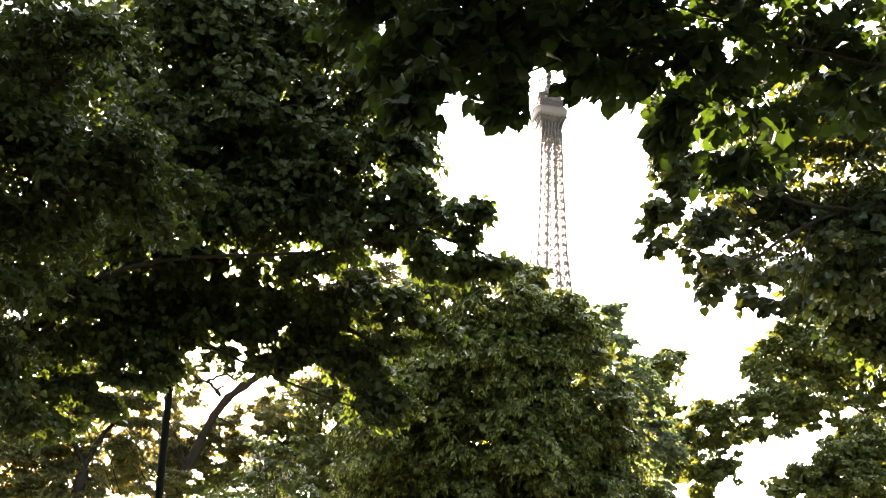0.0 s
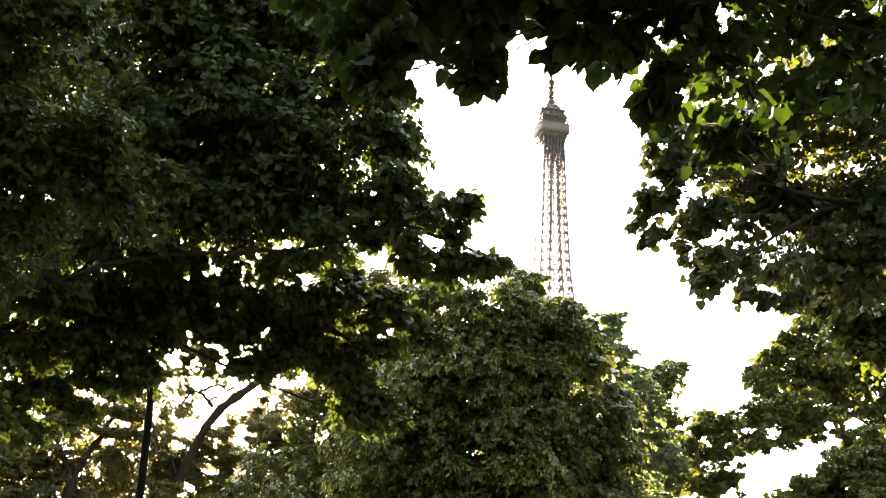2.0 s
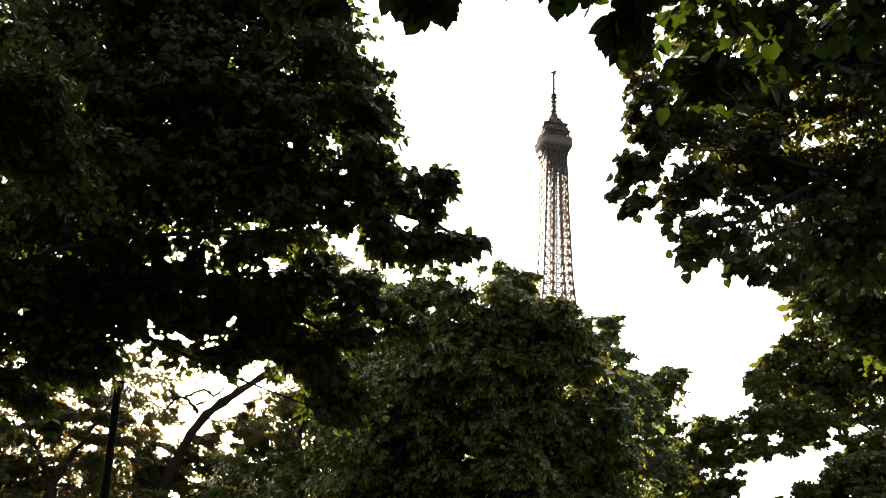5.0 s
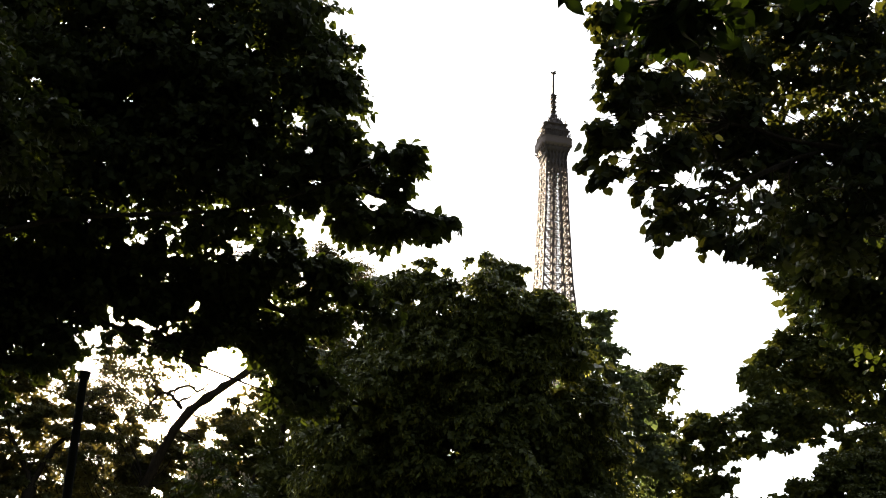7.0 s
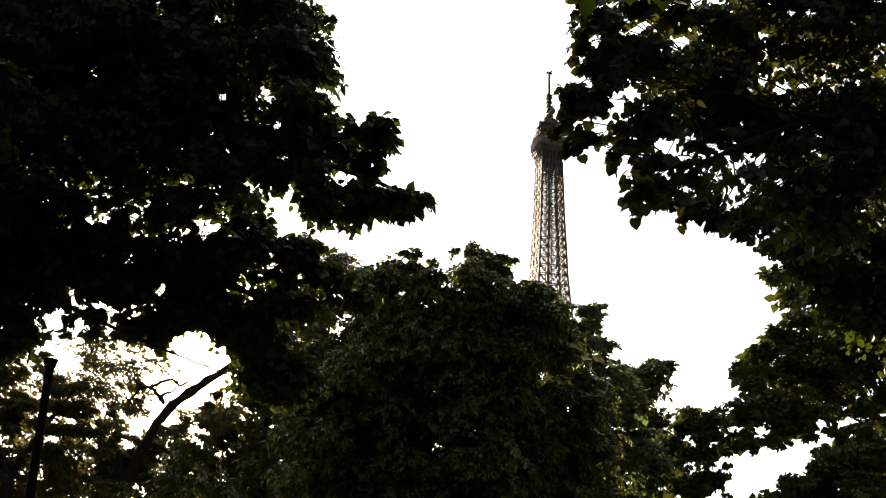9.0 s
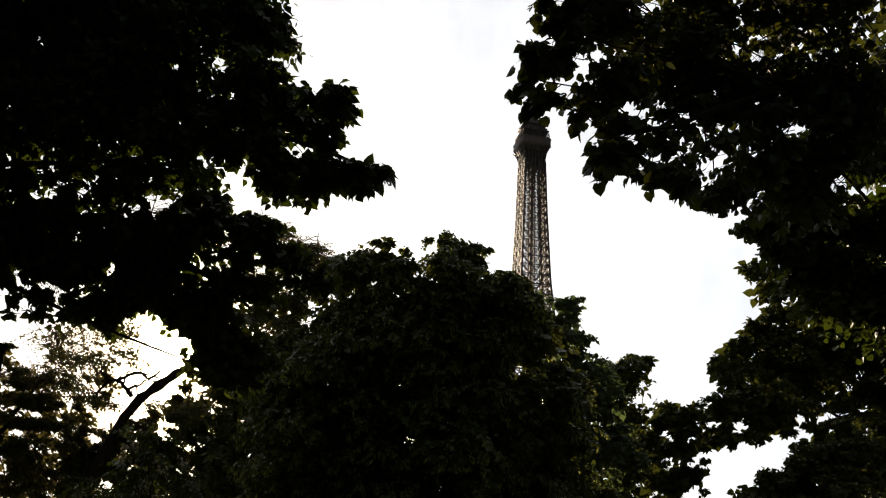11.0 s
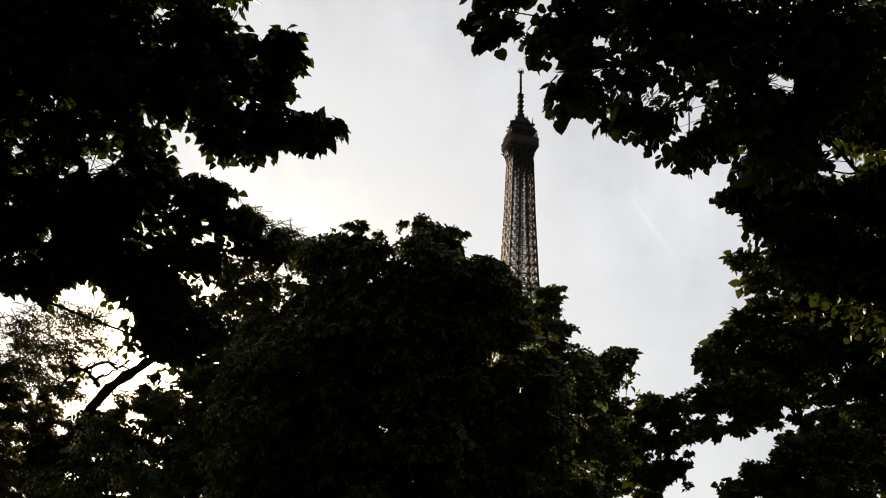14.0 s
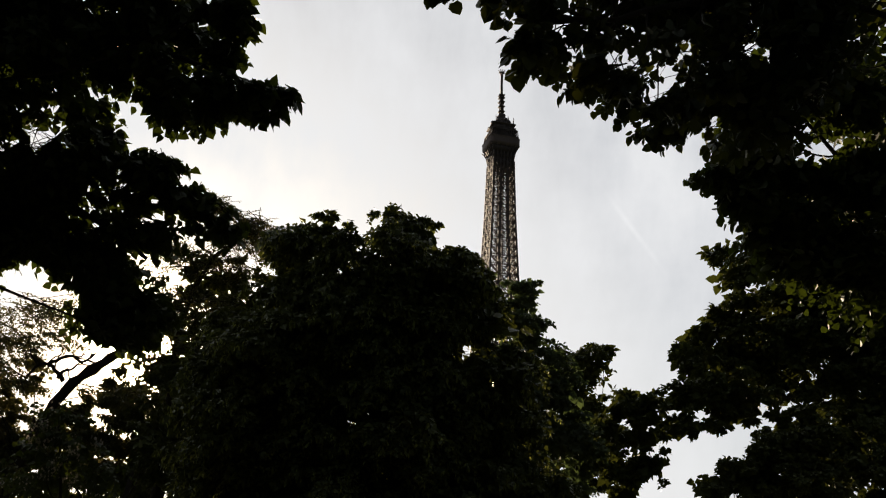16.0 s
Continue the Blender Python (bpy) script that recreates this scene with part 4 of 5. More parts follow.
MIDDLE_b = [(2.25, 31.6, 8.23, 0.9, 0.8, 0.9), (0.1, 32, 7.0, 1.7, 2, 1.7), (0.9, 32.2, 11.0, 1.4, 1.5, 1.2), (3.92, 32, 9.09, 1.56, 2, 1.86), (1.6, 31.5, 7.94, 2.58, 2.8, 1.97), (-1.57, 31.5, 7.51, 1.82, 2.2, 1.8), (4.37, 32, 7.39, 1.53, 2, 1.65), (2.75, 31.3, 12.28, 0.64, 1, 0.69), (-2.12, 31.8, 10.42, 0.79, 1.2, 1.03), (1.65, 31.5, 6, 2.96, 2.5, 1.6), (-1.29, 31.5, 5.6, 2.21, 2.2, 1.59), (4.87, 32.5, 5.99, 1.98, 2.2, 1.65)]
MIDDLE_sparse = [(1.48, 31, 13.44, 0.24, 0.4, 0.32), (1.92, 31, 13.3, 0.22, 0.4, 0.26), (2.29, 31, 13.15, 0.22, 0.4, 0.22), (2.62, 31, 13.3, 0.21, 0.4, 0.29), (0.94, 31.2, 13.28, 0.24, 0.4, 0.29), (0.36, 31.3, 13, 0.24, 0.4, 0.26), (-0.15, 31.4, 12.69, 0.24, 0.4, 0.29)]
MIDDLE_BACK_a = [(5.62, 40, 14.41, 0.78, 1, 0.67), (6.15, 40, 14.98, 0.33, 0.4, 0.27), (5.54, 40.3, 13.11, 1.22, 1.5, 1.54), (6.56, 40.5, 11.74, 1.11, 1.5, 1.31), (5.93, 40.5, 10.09, 1.79, 2, 1.93), (4.29, 40, 14.9, 0.83, 1, 0.67), (7.11, 40.5, 9.54, 1.38, 1.6, 1.49)]
MIDDLE_FAR_a = [(9.94, 50, 15.63, 0.97, 1, 0.94), (10.47, 50, 16.1, 0.41, 0.6, 0.55), (8.92, 50.5, 15.25, 1.16, 1.2, 1.11), (9.76, 50.5, 13.72, 1.14, 1.2, 1.51), (9.43, 50.5, 11.42, 1.49, 1.5, 1.61)]
RIGHT_FAR_a = [(13.6, 43.5, 18.07, 0.59, 0.6, 0.27), (14.61, 43.6, 17.54, 0.91, 1.2, 0.98), (13.95, 43.4, 15.55, 1.25, 1.4, 0.85), (13.05, 43, 14.75, 1.12, 1, 0.56), (12.35, 42.5, 13.71, 1.08, 1.2, 0.74), (14.75, 43.5, 14.44, 1.77, 1.8, 1.43), (16.47, 44, 16.79, 2.05, 2.2, 2.22), (17.68, 44, 19.55, 1.63, 2.2, 2.02), (16.65, 43.5, 13.83, 1.76, 2, 1.9)]
RIGHT_FAR_b = [(12.89, 41.5, 12.04, 1.65, 1, 0.45), (10.55, 40.5, 11.18, 1.6, 0.8, 0.48), (9.39, 40.2, 11.27, 0.8, 0.6, 0.39), (11.64, 41, 10.73, 1.51, 0.7, 0.39), (9.65, 40.3, 10.19, 1.19, 0.7, 0.51), (9, 40.2, 9.16, 0.78, 0.7, 0.55), (10.37, 40.2, 9.41, 0.59, 0.6, 0.46), (9.85, 40.2, 8.81, 1.17, 0.7, 0.42), (8.92, 40.5, 10.41, 0.6, 0.7, 0.86)]
RIGHT_FAR_c = [(14.2, 41.8, 11.85, 1.25, 1, 0.63), (13.1, 42, 12.83, 1.26, 1, 0.68), (11.51, 41, 11.76, 1.02, 0.8, 0.44), (8.98, 44, 10.98, 0.65, 0.8, 1.17), (19.65, 44, 16.91, 2.05, 2.5, 3.2), (19.04, 43.5, 12.14, 1.94, 2.2, 2.56), (16.91, 41, 9.63, 1.99, 2, 1.72), (10.04, 41, 11.43, 0.96, 0.8, 0.5), (11.49, 41, 11.59, 0.96, 0.8, 0.58)]
RIGHT_FAR_d = [(15.0, 40.5, 10.7, 1.2, 0.8, 0.6), (16.24, 40.5, 10.63, 1.2, 0.8, 0.65), (12.62, 41.5, 12.08, 0.98, 1, 0.74), (10.96, 41, 10.65, 1.14, 0.8, 0.41), (9.34, 41, 10.43, 0.68, 0.8, 0.53), (13.25, 41.5, 11.21, 0.97, 0.8, 0.46), (9.85, 40.5, 9.02, 0.92, 0.8, 0.52), (9.09, 40.5, 8.44, 0.73, 0.8, 0.51), (18.22, 43.5, 15.74, 1.92, 2, 2.07), (18.95, 43, 12.78, 1.43, 2, 1.99)]
RIGHT_LOW_a = [(11.24, 37.5, 7.85, 0.8, 0.7, 0.5), (12.0, 37.5, 8.5, 0.85, 0.8, 0.5), (12.85, 37.6, 9.2, 0.85, 0.8, 0.55), (13.72, 37.6, 9.45, 1.0, 0.8, 0.75), (13.3, 37.6, 8.3, 1.4, 1.4, 0.9), (13.14, 37.5, 8.99, 1.18, 1.2, 0.69), (14.5, 38, 9.88, 1.11, 1.3, 0.9), (12.17, 37.5, 8.23, 1.08, 1.2, 0.68), (14.13, 38, 8.22, 1.64, 1.5, 0.98)]
LEFT_FAR_a = [(-12.01, 37, 9.34, 1.83, 1.5, 0.99), (-13.37, 37, 10.61, 1.11, 1.2, 1), (-11.28, 37.5, 10.63, 0.94, 1, 0.71), (-10.63, 38.8, 10.12, 1.35, 1, 0.73), (-8.13, 39.8, 9.38, 1.76, 1.2, 0.85), (-6.02, 37, 9.95, 1.1, 1.2, 0.69), (-7.27, 39.8, 10.41, 0.89, 0.8, 0.47), (-11.71, 39.5, 8.39, 2.7, 2, 1.25), (-7.12, 39.8, 8.34, 2.71, 2, 0.94)]
LEFT_FAR_b = [(-5.02, 36, 10.66, 0.9, 1.2, 0.97), (-9.64, 38.5, 11.17, 0.77, 0.8, 0.52), (-13.16, 37, 7.66, 1.44, 1.5, 1.16), (-13.22, 36, 8.61, 1.51, 1.2, 0.92), (-11.99, 37.5, 10.18, 1.39, 1, 0.64), (-14.12, 36, 7.25, 1.49, 1.5, 1.21), (-14.51, 36, 8.36, 1.13, 1.2, 0.81), (-13.06, 36, 6.56, 1.67, 1.5, 1), (-13.88, 36, 9.06, 1.52, 1, 0.72)]
LEFT_FAR_c = [(-6.86, 39.5, 9.0, 1.6, 1.2, 0.8), (-9.26, 39.5, 8.9, 1.6, 1.2, 0.9), (-8.3, 39.4, 9.7, 0.9, 0.8, 0.4), (-12.77, 37, 9.73, 1.17, 1, 0.53), (-14.79, 36, 9.89, 0.96, 1, 0.62), (-12.94, 36.5, 11.24, 1.47, 1, 0.6), (-13.67, 36.5, 11.21, 1.11, 1, 0.8), (-10.79, 37, 8.34, 1.35, 1, 1.04), (-11.99, 36.5, 7.05, 1.13, 1, 0.81), (-9.67, 37, 7.23, 0.95, 1, 0.82)]
LEFT_FAR_sparse = [(-10.45, 37, 12.01, 1.05, 1, 0.76), (-9.62, 37.5, 12.41, 1.07, 1, 0.77), (-8.55, 37.5, 12.45, 0.89, 1, 0.77), (-9.81, 37.5, 11.46, 1.24, 1, 0.5), (-8.51, 37.8, 11.71, 0.89, 1, 0.48), (-10.56, 37, 10.73, 0.86, 1, 0.75), (-9.24, 37, 10.07, 1.03, 1, 0.44), (-11.78, 37.5, 10.79, 1.29, 1, 0.8), (-10.27, 37.5, 10.66, 1.29, 1, 0.9), (-9.57, 37.8, 11.55, 0.84, 0.8, 0.4), (-10.72, 37.8, 11.7, 0.94, 0.8, 0.41), (-7.27, 39, 10.43, 0.91, 0.8, 0.43), (-5.83, 38.5, 10.64, 0.72, 0.8, 0.49)]
FINE_TREE_a = [(-2.44, 33.5, 13.89, 0.79, 0.8, 0.48), (-3.46, 33.5, 14.54, 0.48, 0.6, 0.34), (-4.32, 34, 13.15, 0.95, 1, 0.69), (-3.03, 34, 12.87, 1.11, 1, 0.69), (-4.62, 34, 11.77, 0.94, 1.2, 0.67), (-3.19, 34, 11.51, 1.25, 1.4, 0.84), (-1.91, 33.6, 13.27, 0.63, 0.8, 0.51), (-3.81, 34, 10.34, 0.92, 1.2, 0.75)]
BLOSSOM_a = [(-4.40, 26, 6.56, 0.5, 0.6, 0.4), (-4.14, 26, 5.94, 0.74, 0.8, 0.51), (-4.63, 26, 5.38, 0.8, 0.8, 0.58), (-3.56, 26, 5.43, 0.6, 0.7, 0.58), (-4.05, 26, 6.41, 0.3, 0.4, 0.26)]
LEFT_BACK_a = [(-5.26, 39.5, 9.97, 1.61, 1.6, 1.16), (-4.06, 39, 8.13, 1.9, 1.8, 1.31), (-3.69, 34.8, 10.11, 0.78, 1, 0.85), (-2.83, 34.5, 9.1, 0.92, 1.4, 1.49), (-7.51, 39.5, 7.2, 2.6, 1.8, 1.0), (-1.51, 35, 7.57, 1.22, 1.5, 1.49)]
LEFT_BACK_c = [(-2.76, 35, 13.0, 0.86, 1, 0.6), (-3.73, 35, 12.76, 0.86, 1, 0.69), (-4.4, 35, 12.5, 0.9, 1, 0.65), (-3.2, 35, 12.2, 1.05, 1, 0.65), (-4.8, 35, 11.5, 0.9, 1.2, 0.7), (-3.3, 35, 11.2, 1.25, 1.4, 0.85), (-3.9, 35, 10.2, 0.9, 1.2, 0.75)]
LEFT_BACK_b = [(-8.2, 39.5, 7.9, 2.0, 1.5, 0.65), (-4.05, 33.8, 8.55, 0.82, 0.8, 1.42), (-4.02, 33.8, 7.4, 0.97, 0.8, 1.05)]
UPPER = [(-7.60, 17.00, 7.20), (-5.00, 16.50, 8.30), (-2.60, 16.00, 8.50), (-0.90, 15.70, 8.10), (0.00, 15.50, 7.75), (0.60, 15.40, 7.45)]
ARCH = [(-7.89, 17.00, 5.95), (-6.44, 17.10, 6.95), (-5.30, 17.20, 7.33), (-3.92, 17.30, 7.54), (-2.75, 17.40, 7.25), (-1.60, 17.60, 6.87), (-1.01, 17.80, 6.45)]
CR = [(8.50, 14.40, 6.20), (7.15, 14.20, 8.40), (5.92, 13.90, 7.85), (5.27, 13.60, 7.69), (4.59, 13.40, 7.64), (4.01, 13.20, 7.81), (3.24, 12.90, 7.24)]
RA = [(8.50, 14.40, 6.60), (7.00, 14.30, 8.00), (5.60, 14.00, 8.00), (4.40, 13.20, 7.20), (3.60, 12.50, 6.45), (2.90, 12.10, 6.20)]
FL = [(-12.45, 36.20, 3.00), (-10.18, 37.50, 4.49), (-9.29, 37.80, 6.99), (-9.00, 38.00, 8.60), (-8.29, 38.10, 10.30), (-7.53, 38.30, 11.00), (-6.79, 38.50, 11.63), (-6.04, 38.70, 12.26), (-5.37, 38.90, 12.96)]
GR = [(-4.25, 34.50, 6.90), (-4.34, 34.50, 10.15), (-4.02, 34.20, 11.71), (-3.65, 34.00, 12.84), (-3.05, 33.80, 13.37), (-2.43, 33.60, 13.73)]
RF = [(17.0, 43.5, 11.8), (15.6, 42.6, 12.4), (14.2, 41.9, 12.1), (12.7, 41.5, 11.9), (11.2, 41.0, 11.2), (10.2, 40.6, 10.9), (9.3, 40.4, 10.4)]
FT_a = [(-12.11, 36.00, 7.37), (-11.89, 36.20, 8.11), (-11.56, 36.50, 8.98), (-11.19, 36.80, 9.99), (-10.89, 37.00, 10.68)]
FT_b = [(-12.11, 36.00, 7.37), (-12.47, 35.80, 8.12), (-12.89, 35.60, 8.82), (-13.21, 35.50, 9.53)]
FB_a = [(-8.33, 38.00, 10.43), (-8.60, 38.00, 10.78), (-8.95, 38.00, 10.99), (-9.23, 37.90, 10.80), (-9.43, 37.80, 10.29)]
FB_b = [(-8.83, 38.00, 10.92), (-8.51, 38.00, 11.16), (-8.16, 38.10, 11.28), (-7.96, 38.20, 11.09), (-7.74, 38.20, 11.18), (-7.56, 38.30, 11.44)]
FB_c = [(-8.54, 38.10, 10.52), (-8.41, 38.10, 10.76), (-8.10, 38.20, 10.94), (-7.88, 38.20, 11.11)]
tree("lime_tree", "mature lime tree with a heart-leaved bough over the walk", (7.2, 9.0, 0), (6.6, 9.0, 8.6), [OVERHEAD_a, OVERHEAD_b, OVERHEAD_c], 11, leaf=0.125, shape=ROUND, spill=0.1, core=0.0, limb_width=0.13, side=0.007, hang=0.8, tight=0.15, fullness=3.2, cap=OVERHEAD_shade, gaps=OVERHEAD_gaps, mat=LIME_OVER, specks=18, seen=(0.3, 0.8, 1.58), chinks=((2.3, 8.4, 6.5, 0.6, 0.55, 30, 1.0), (3.4, 9.0, 6.9, 0.5, 0.5, 8, 1.0)), sparse=OVERHEAD_sparse, thin=0.5, per=12,
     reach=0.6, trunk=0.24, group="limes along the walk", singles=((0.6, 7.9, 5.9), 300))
tree("lime_tree", "dense dark lime tree with drooping leafy sprays", (-7.6, 12.0, 0), (-6.8, 12.0, 5.6), [LEFT_NEAR_a, LEFT_NEAR_b], 12, leaf=0.088, core=0.3, face=0.15, fullness=3.9, cap=LEFT_NEAR_up, shape=TAPER,
     trunk=0.22, group="limes along the walk")
tree("lime_tree", "broad dark lime tree with a long arching lower bough", (-8.4, 17.0, 0), (-7.6, 17.0, 7.0), [LEFT_TOP_a, LEFT_TOP_b, LEFT_TOP_c, LEFT_TOP_d, LEFT_TOP_e, LEFT_LOW_a, LEFT_LOW_b, LEFT_LOW_c, LEFT_LOW_d, LEFT_LOW_e], 13, shape=TAPER, fan=7, lumps=1.1, spill=0.18, face=0.15, leaf=0.112, trim=0.32, core=0.3, tight=0.25, fullness=4.1, cap=LEFT_TOP_up, gaps=LEFT_TOP_gaps, specks=80, chinks=((-3.85, 17.4, 6.45, 0.72, 0.22, 26, 1.1), (-3.6, 17.4, 6.15, 0.5, 0.14, 16), (-5.0, 17.4, 6.1, 0.8, 0.3, 16), (-1.3, 17.5, 7.0, 0.7, 0.35, 24), (-2.6, 17.2, 7.74, 0.95, 0.34, 60), (-3.9, 17.2, 7.9, 0.8, 0.3, 24)), sparse=LEFT_TOP_sparse, thin=0.85, limb_width=0.21, side=0.005, routes={0: UPPER, 5: ARCH, 6: ARCH, 7: ARCH, 8: ARCH}, hang=0.7,
     trunk=0.27, group="limes along the walk", singles=((0.6, 15.4, 7.3), 220))
tree("lime_tree", "lime tree with spreading leafy boughs lit from behind", (9.6, 14.4, 0), (8.6, 14.4, 6.0), [RIGHT_a, RIGHT_b, RIGHT_c, RIGHT_d, RIGHT_e], 14, leaf=0.095, mat=LIME_BACKLIT, trim=0.4, shape=HEART, spill=0.09, gaps=RIGHT_gaps, specks=44, chinks=((4.2, 13.8, 7.1, 0.8, 0.42, 40), (3.2, 13.0, 7.0, 0.6, 0.3, 12), (5.2, 14.0, 7.4, 0.5, 0.5, 30), (5.1, 13.8, 8.3, 0.5, 0.14, 10)), tight=0.13, fan=3, fullness=2.35, core=0.0, limb_width=0.15, side=0.009, hang=0.8, routes={0: RA, 1: CR, 2: CR, 3: CR, 4: RA}, cap=RIGHT_up, sparse=RIGHT_sparse, thin=1.15,
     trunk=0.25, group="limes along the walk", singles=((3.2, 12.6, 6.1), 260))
tree("lime_tree", "tall dark lime tree beside the walk", (10.6, 20.0, 0), (10.2, 20.0, 6.2), [RIGHT_MID_a, RIGHT_MID_b], 15, leaf=0.11, fullness=4.5, cap=RIGHT_MID_up, gaps=RIGHT_MID_gaps, shape=OVAL,
     trunk=0.25, group="limes along the walk")
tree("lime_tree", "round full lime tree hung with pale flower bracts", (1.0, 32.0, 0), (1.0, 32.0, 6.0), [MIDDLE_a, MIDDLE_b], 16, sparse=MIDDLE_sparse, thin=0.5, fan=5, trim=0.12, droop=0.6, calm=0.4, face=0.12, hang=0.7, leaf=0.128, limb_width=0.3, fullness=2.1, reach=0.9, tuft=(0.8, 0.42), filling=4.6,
     trunk=0.28, shape=KITE, mat=LIME_FAR_LIT, bracts=0.16, group="limes along the walk", twig_detail=False)
tree("silver_lime_tree", "grey-green silver lime tree behind a fuller lime", (4.5, 41.0, 0), (4.5, 41.0, 7.0), [MIDDLE_BACK_a], 17, fan=5, trim=0.2, leaf=0.13, limb_width=0.15, fullness=2.2, tuft=(0.7, 0.36), reach=0.95,
     trunk=0.3, shape=KITE, mat=SILVER, group="trees beyond the walk", twig_detail=False)
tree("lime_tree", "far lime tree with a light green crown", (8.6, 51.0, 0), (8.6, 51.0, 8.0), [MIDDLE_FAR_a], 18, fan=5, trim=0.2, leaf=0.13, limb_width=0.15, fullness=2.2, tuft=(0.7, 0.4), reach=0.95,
     trunk=0.3, shape=KITE, mat=LIME_FAR_LIT, group="trees beyond the walk", twig_detail=False)
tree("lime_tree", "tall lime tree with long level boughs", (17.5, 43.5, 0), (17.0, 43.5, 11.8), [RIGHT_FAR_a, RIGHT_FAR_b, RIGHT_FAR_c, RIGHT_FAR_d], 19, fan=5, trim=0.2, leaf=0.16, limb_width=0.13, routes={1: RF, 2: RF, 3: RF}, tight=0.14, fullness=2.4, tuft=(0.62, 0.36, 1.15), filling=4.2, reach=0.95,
     trunk=0.32, shape=KITE, mat=LIME_FAR_LIT, group="trees beyond the walk", twig_detail=False)
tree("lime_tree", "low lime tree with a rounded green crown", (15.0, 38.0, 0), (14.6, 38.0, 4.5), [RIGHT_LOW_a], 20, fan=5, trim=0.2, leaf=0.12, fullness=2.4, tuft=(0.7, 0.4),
     trunk=0.22, shape=KITE, mat=LIME_FAR_LIT, group="trees beyond the walk", twig_detail=False)
tree("plane_tree", "thinly leaved tree with a forked leaning limb", (-12.60, 36.0, 0), (-12.11, 36.0, 7.37), [LEFT_FAR_a, LEFT_FAR_b, LEFT_FAR_c], 21, leaf=0.085, fullness=1.55, reach=0.9, tuft=(0.75, 0.36), filling=1.6, routes={0: FL, 1: FL, 2: FL}, sparse=LEFT_FAR_sparse, thin=0.55, limb_width=0.62, twig_scale=2.2,
     branches=((FT_a, 0.11, 0.04), (FT_b, 0.09, 0.035), (FB_a, 0.075, 0.035), (FB_b, 0.06, 0.03), (FB_c, 0.055, 0.025)),
     trunk=0.3, shape=KITE, mat=FINE, group="trees beyond the walk")
tree("pagoda_tree", "open tree with fine twigs and small leaflets", (-4.4, 34.5, 0), (-4.2, 34.5, 7.0), [FINE_TREE_a], 22, leaf=0.05, fullness=0.6, sparse=((-2.44, 33.5, 13.9, 0.95, 0.8, 0.55), (-3.35, 33.5, 14.4, 0.6, 0.6, 0.45), (-2.9, 33.6, 13.5, 0.8, 0.8, 0.5)), thin=1.2, reach=0.8, routes={0: GR}, limb_width=0.35, twig_scale=2.0,
     trunk=0.26, shape=PLAIN, mat=FINE, group="trees beyond the walk")
tree("flowering_tree", "small tree covered in white blossom", (-4.0, 26.0, 0), (-4.0, 26.0, 3.0), [BLOSSOM_a], 23, leaf=0.11, fullness=1.2, hang=0.8,
     trunk=0.12, shape=PLAIN, bracts=0.05, bract_mat=PETAL)

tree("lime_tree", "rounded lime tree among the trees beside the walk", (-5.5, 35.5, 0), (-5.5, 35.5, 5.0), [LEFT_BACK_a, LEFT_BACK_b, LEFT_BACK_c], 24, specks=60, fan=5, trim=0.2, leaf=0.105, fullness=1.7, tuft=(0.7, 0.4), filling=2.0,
     trunk=0.25, shape=KITE, mat=LIME_FAR_LIT, group="trees beyond the walk", twig_detail=False)
# unseen rows of trees added beside and behind the walk, blocking sky light
for k, (x, y) in enumerate(((-8.6, 4.2), (8.8, 3.4), (-8.2, -2.4), (8.4, -3.2), (-8.0, -9.5), (8.6, -9.0), (0.5, -15.5))):
    s = -1 if x > 0 else 1
    crown = [(x + s * 0.8, y - 0.6, 7.2, 3.0, 2.2, 1.6), (x + s * 3.4, y - 0.6, 8.6, 3.0, 2.2, 1.5), (x, y, 11.0, 3.4, 2.6, 2.4), (x + s * 6.0, y - 0.6, 9.6, 2.8, 2.2, 1.5)]
    tree("lime_tree", "unseen leafy lime tree added along the walk to block light", (x, y, 0), (x + s * 0.4, y, 5.6), [crown + [(x + s * 2.5, y + 1.8, 9.6, 2.8, 2.2, 1.2)]], 40 + k, leaf=0.46, fullness=4.5, core=0.0,
         shape=PLAIN, trunk=0.25, group="limes along the walk", twig_detail=False)

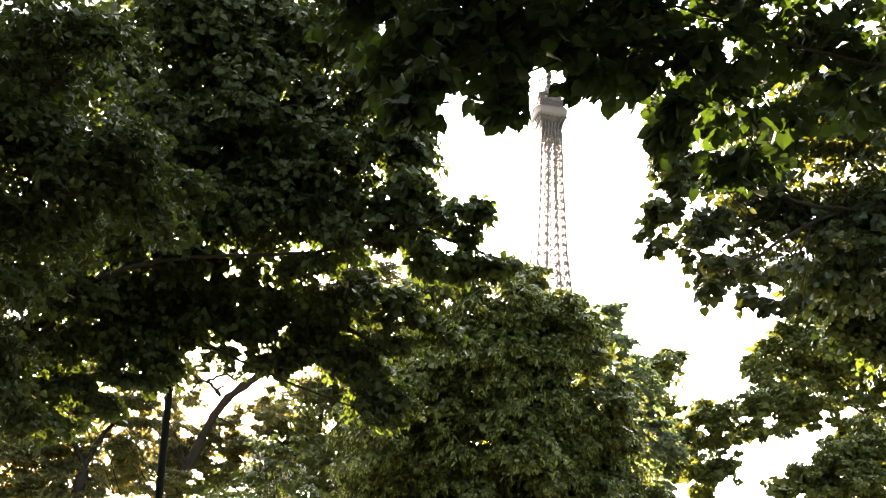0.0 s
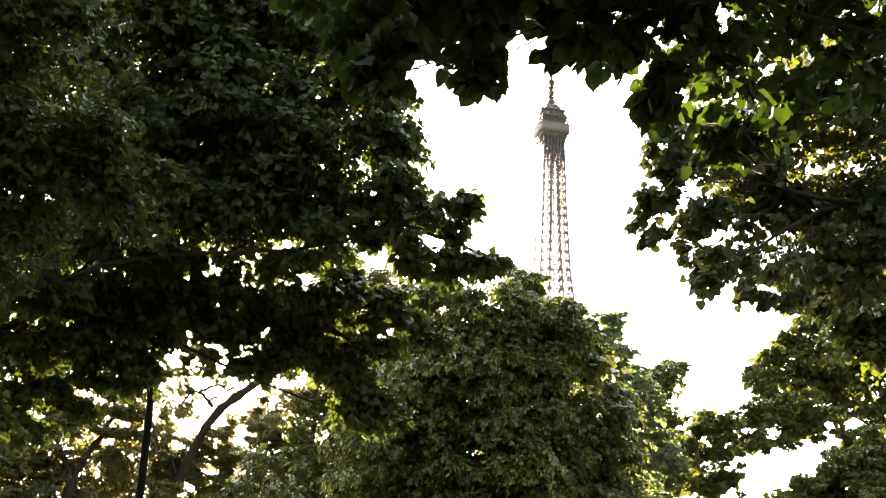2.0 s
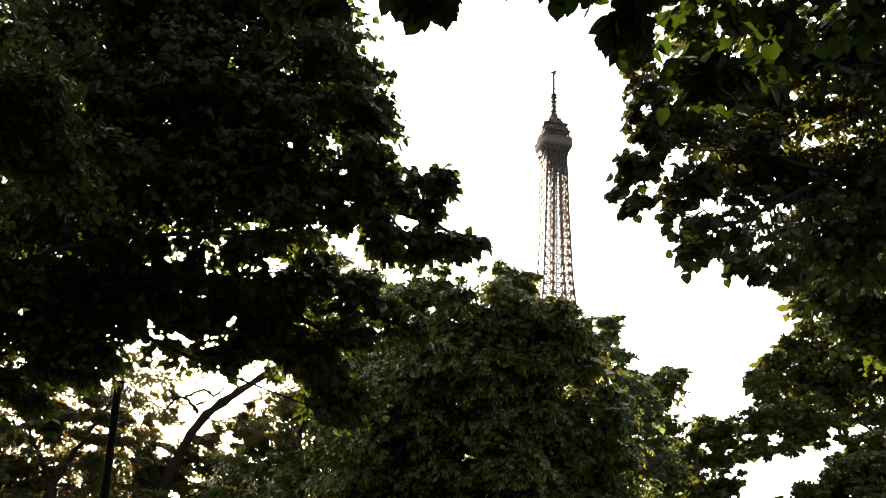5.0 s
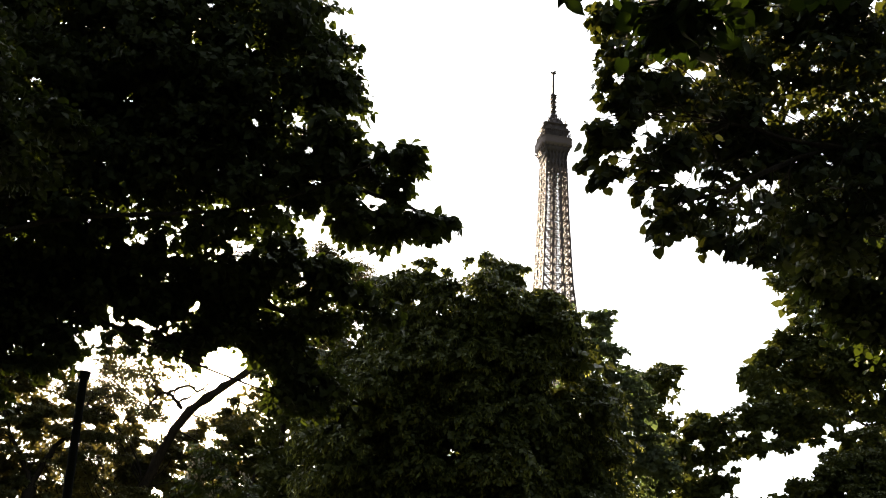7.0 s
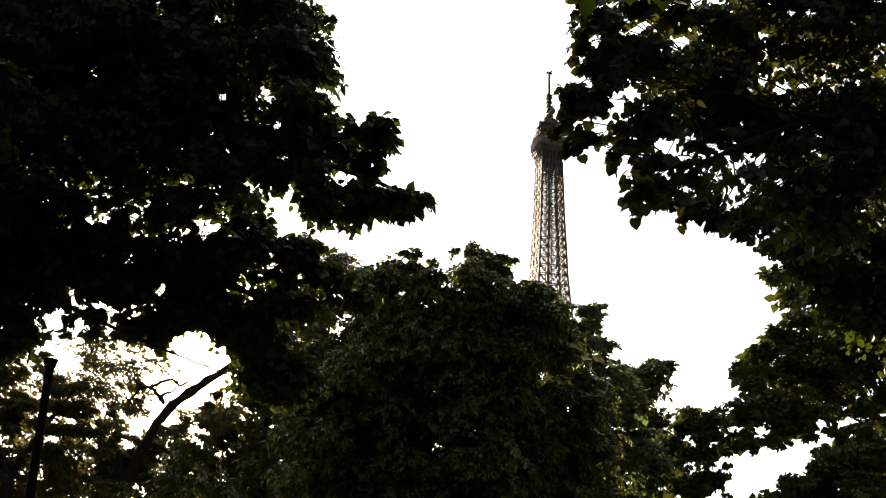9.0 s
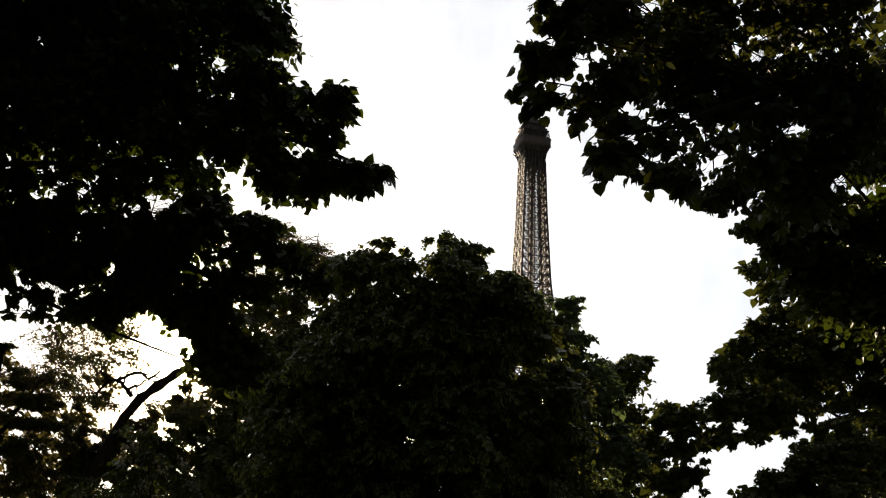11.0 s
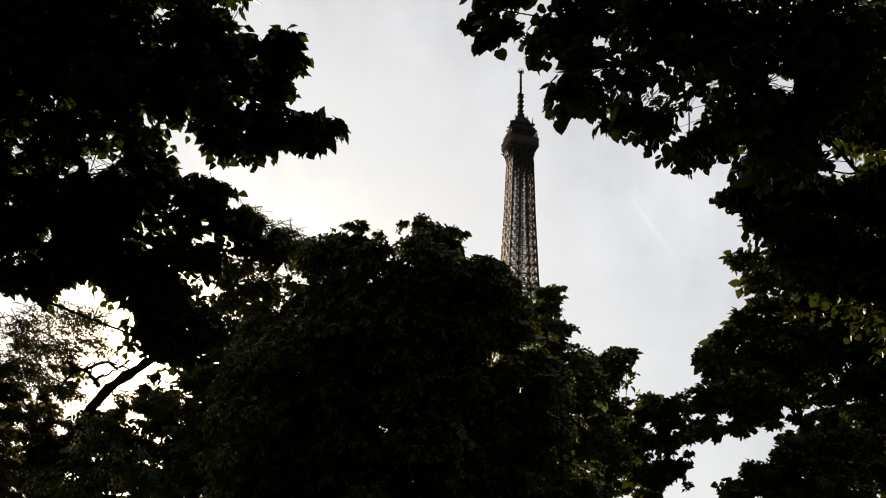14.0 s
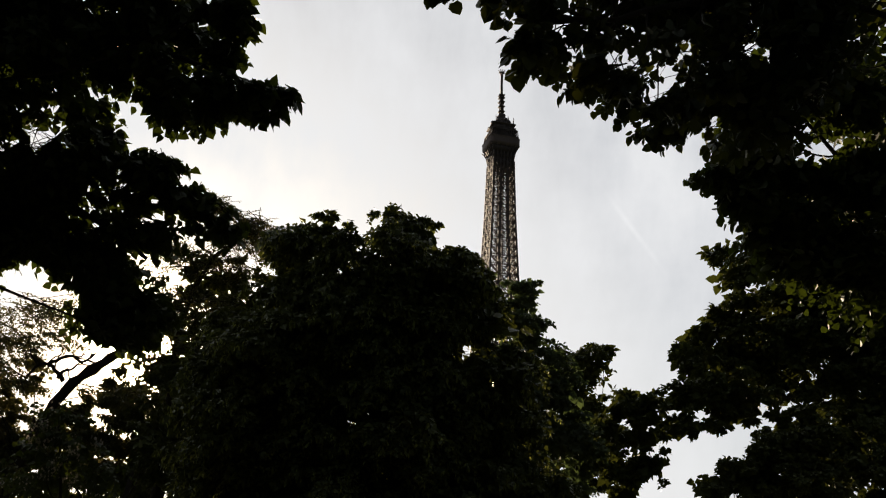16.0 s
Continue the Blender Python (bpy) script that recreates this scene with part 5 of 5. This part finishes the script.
# unseen wood added behind and beside the walk, to keep out low sky light
wood = None
for k, (x, y) in enumerate(((-28, -16), (-20, -19), (-12.5, -16), (-5, -20), (4.5, -19), (12, -16), (20, -19), (28, -15), (-17, -8), (17, -8), (-17.5, 0), (18, 1), (-18, 8), (19, 9), (-26, -5), (27, -5), (-27, 6), (28, 8), (-24, 17), (25, 18), (-18, 23), (19, 25), (-20, 31), (-33, 12), (34, 12))):
    if wood is None:
        crown = [(x, y, 4.4, 4.2, 4.2, 2.4), (x + 1.2, y, 8.0, 4.6, 4.4, 2.8), (x - 0.8, y + 0.5, 11.8, 3.9, 3.9, 2.8), (x - 2.4, y - 0.6, 6.4, 3.0, 3.4, 2.4)]
        wood = tree("lime_tree", "unseen full dark lime tree added behind the walk to block light", (x, y, 0), (x + 0.3, y, 5.0), [crown], 70, leaf=0.6, fullness=3.4, core=0.0,
                    shape=PLAIN, trunk=0.3, group="wood round the walk", twig_detail=False)
    else:
        copy_thing(wood, pose(x, y, 0, 0, 0, 67 * k))


# ---------------------------------------------------------------- lamp post
px, py, ph = -5.60, 20.9, 6.72
post = thing("lamp_post", Vector((px + 0.18, py, 0)), "tall dark slender steel lamp post among the trees", "lamp post")
bm = bmesh.new()
LEAN_POST = 0.18                      # the pole leans a touch
for k in range(13):
    f = k / 12
    ring = [(px + LEAN_POST * (1 - f ** 1.15), py, 0.9 + (ph - 0.9) * f)]
    c, r = Vector(ring[0]), 0.088 - 0.02 * f
    now = [bm.verts.new(c + Vector((r * math.cos(a), r * math.sin(a), 0))) for a in [2 * math.pi * q / 20 for q in range(20)]]
    if k:
        for q in range(20):
            bm.faces.new((before[q], before[(q + 1) % 20], now[(q + 1) % 20], now[q]))
    before = now
bm.faces.new(before)
part("pole", bm, POST, post)
bm = bmesh.new()
for r1, r2, z0, z1 in ((0.21, 0.19, 0.0, 0.25), (0.16, 0.135, 0.25, 0.8), (0.15, 0.10, 0.8, 0.95)):
    bmesh.ops.create_cone(bm, cap_ends=True, segments=20, radius1=r1, radius2=r2, depth=z1 - z0, matrix=Matrix.Translation((px + LEAN_POST, py, (z0 + z1) / 2)))
part("base", bm, POST, post)
bm = bmesh.new()
bmesh.ops.create_cone(bm, cap_ends=True, segments=20, radius1=0.09, radius2=0.12, depth=0.14, matrix=Matrix.Translation((px, py, ph - 0.05)))
part("collar", bm, POST, post)
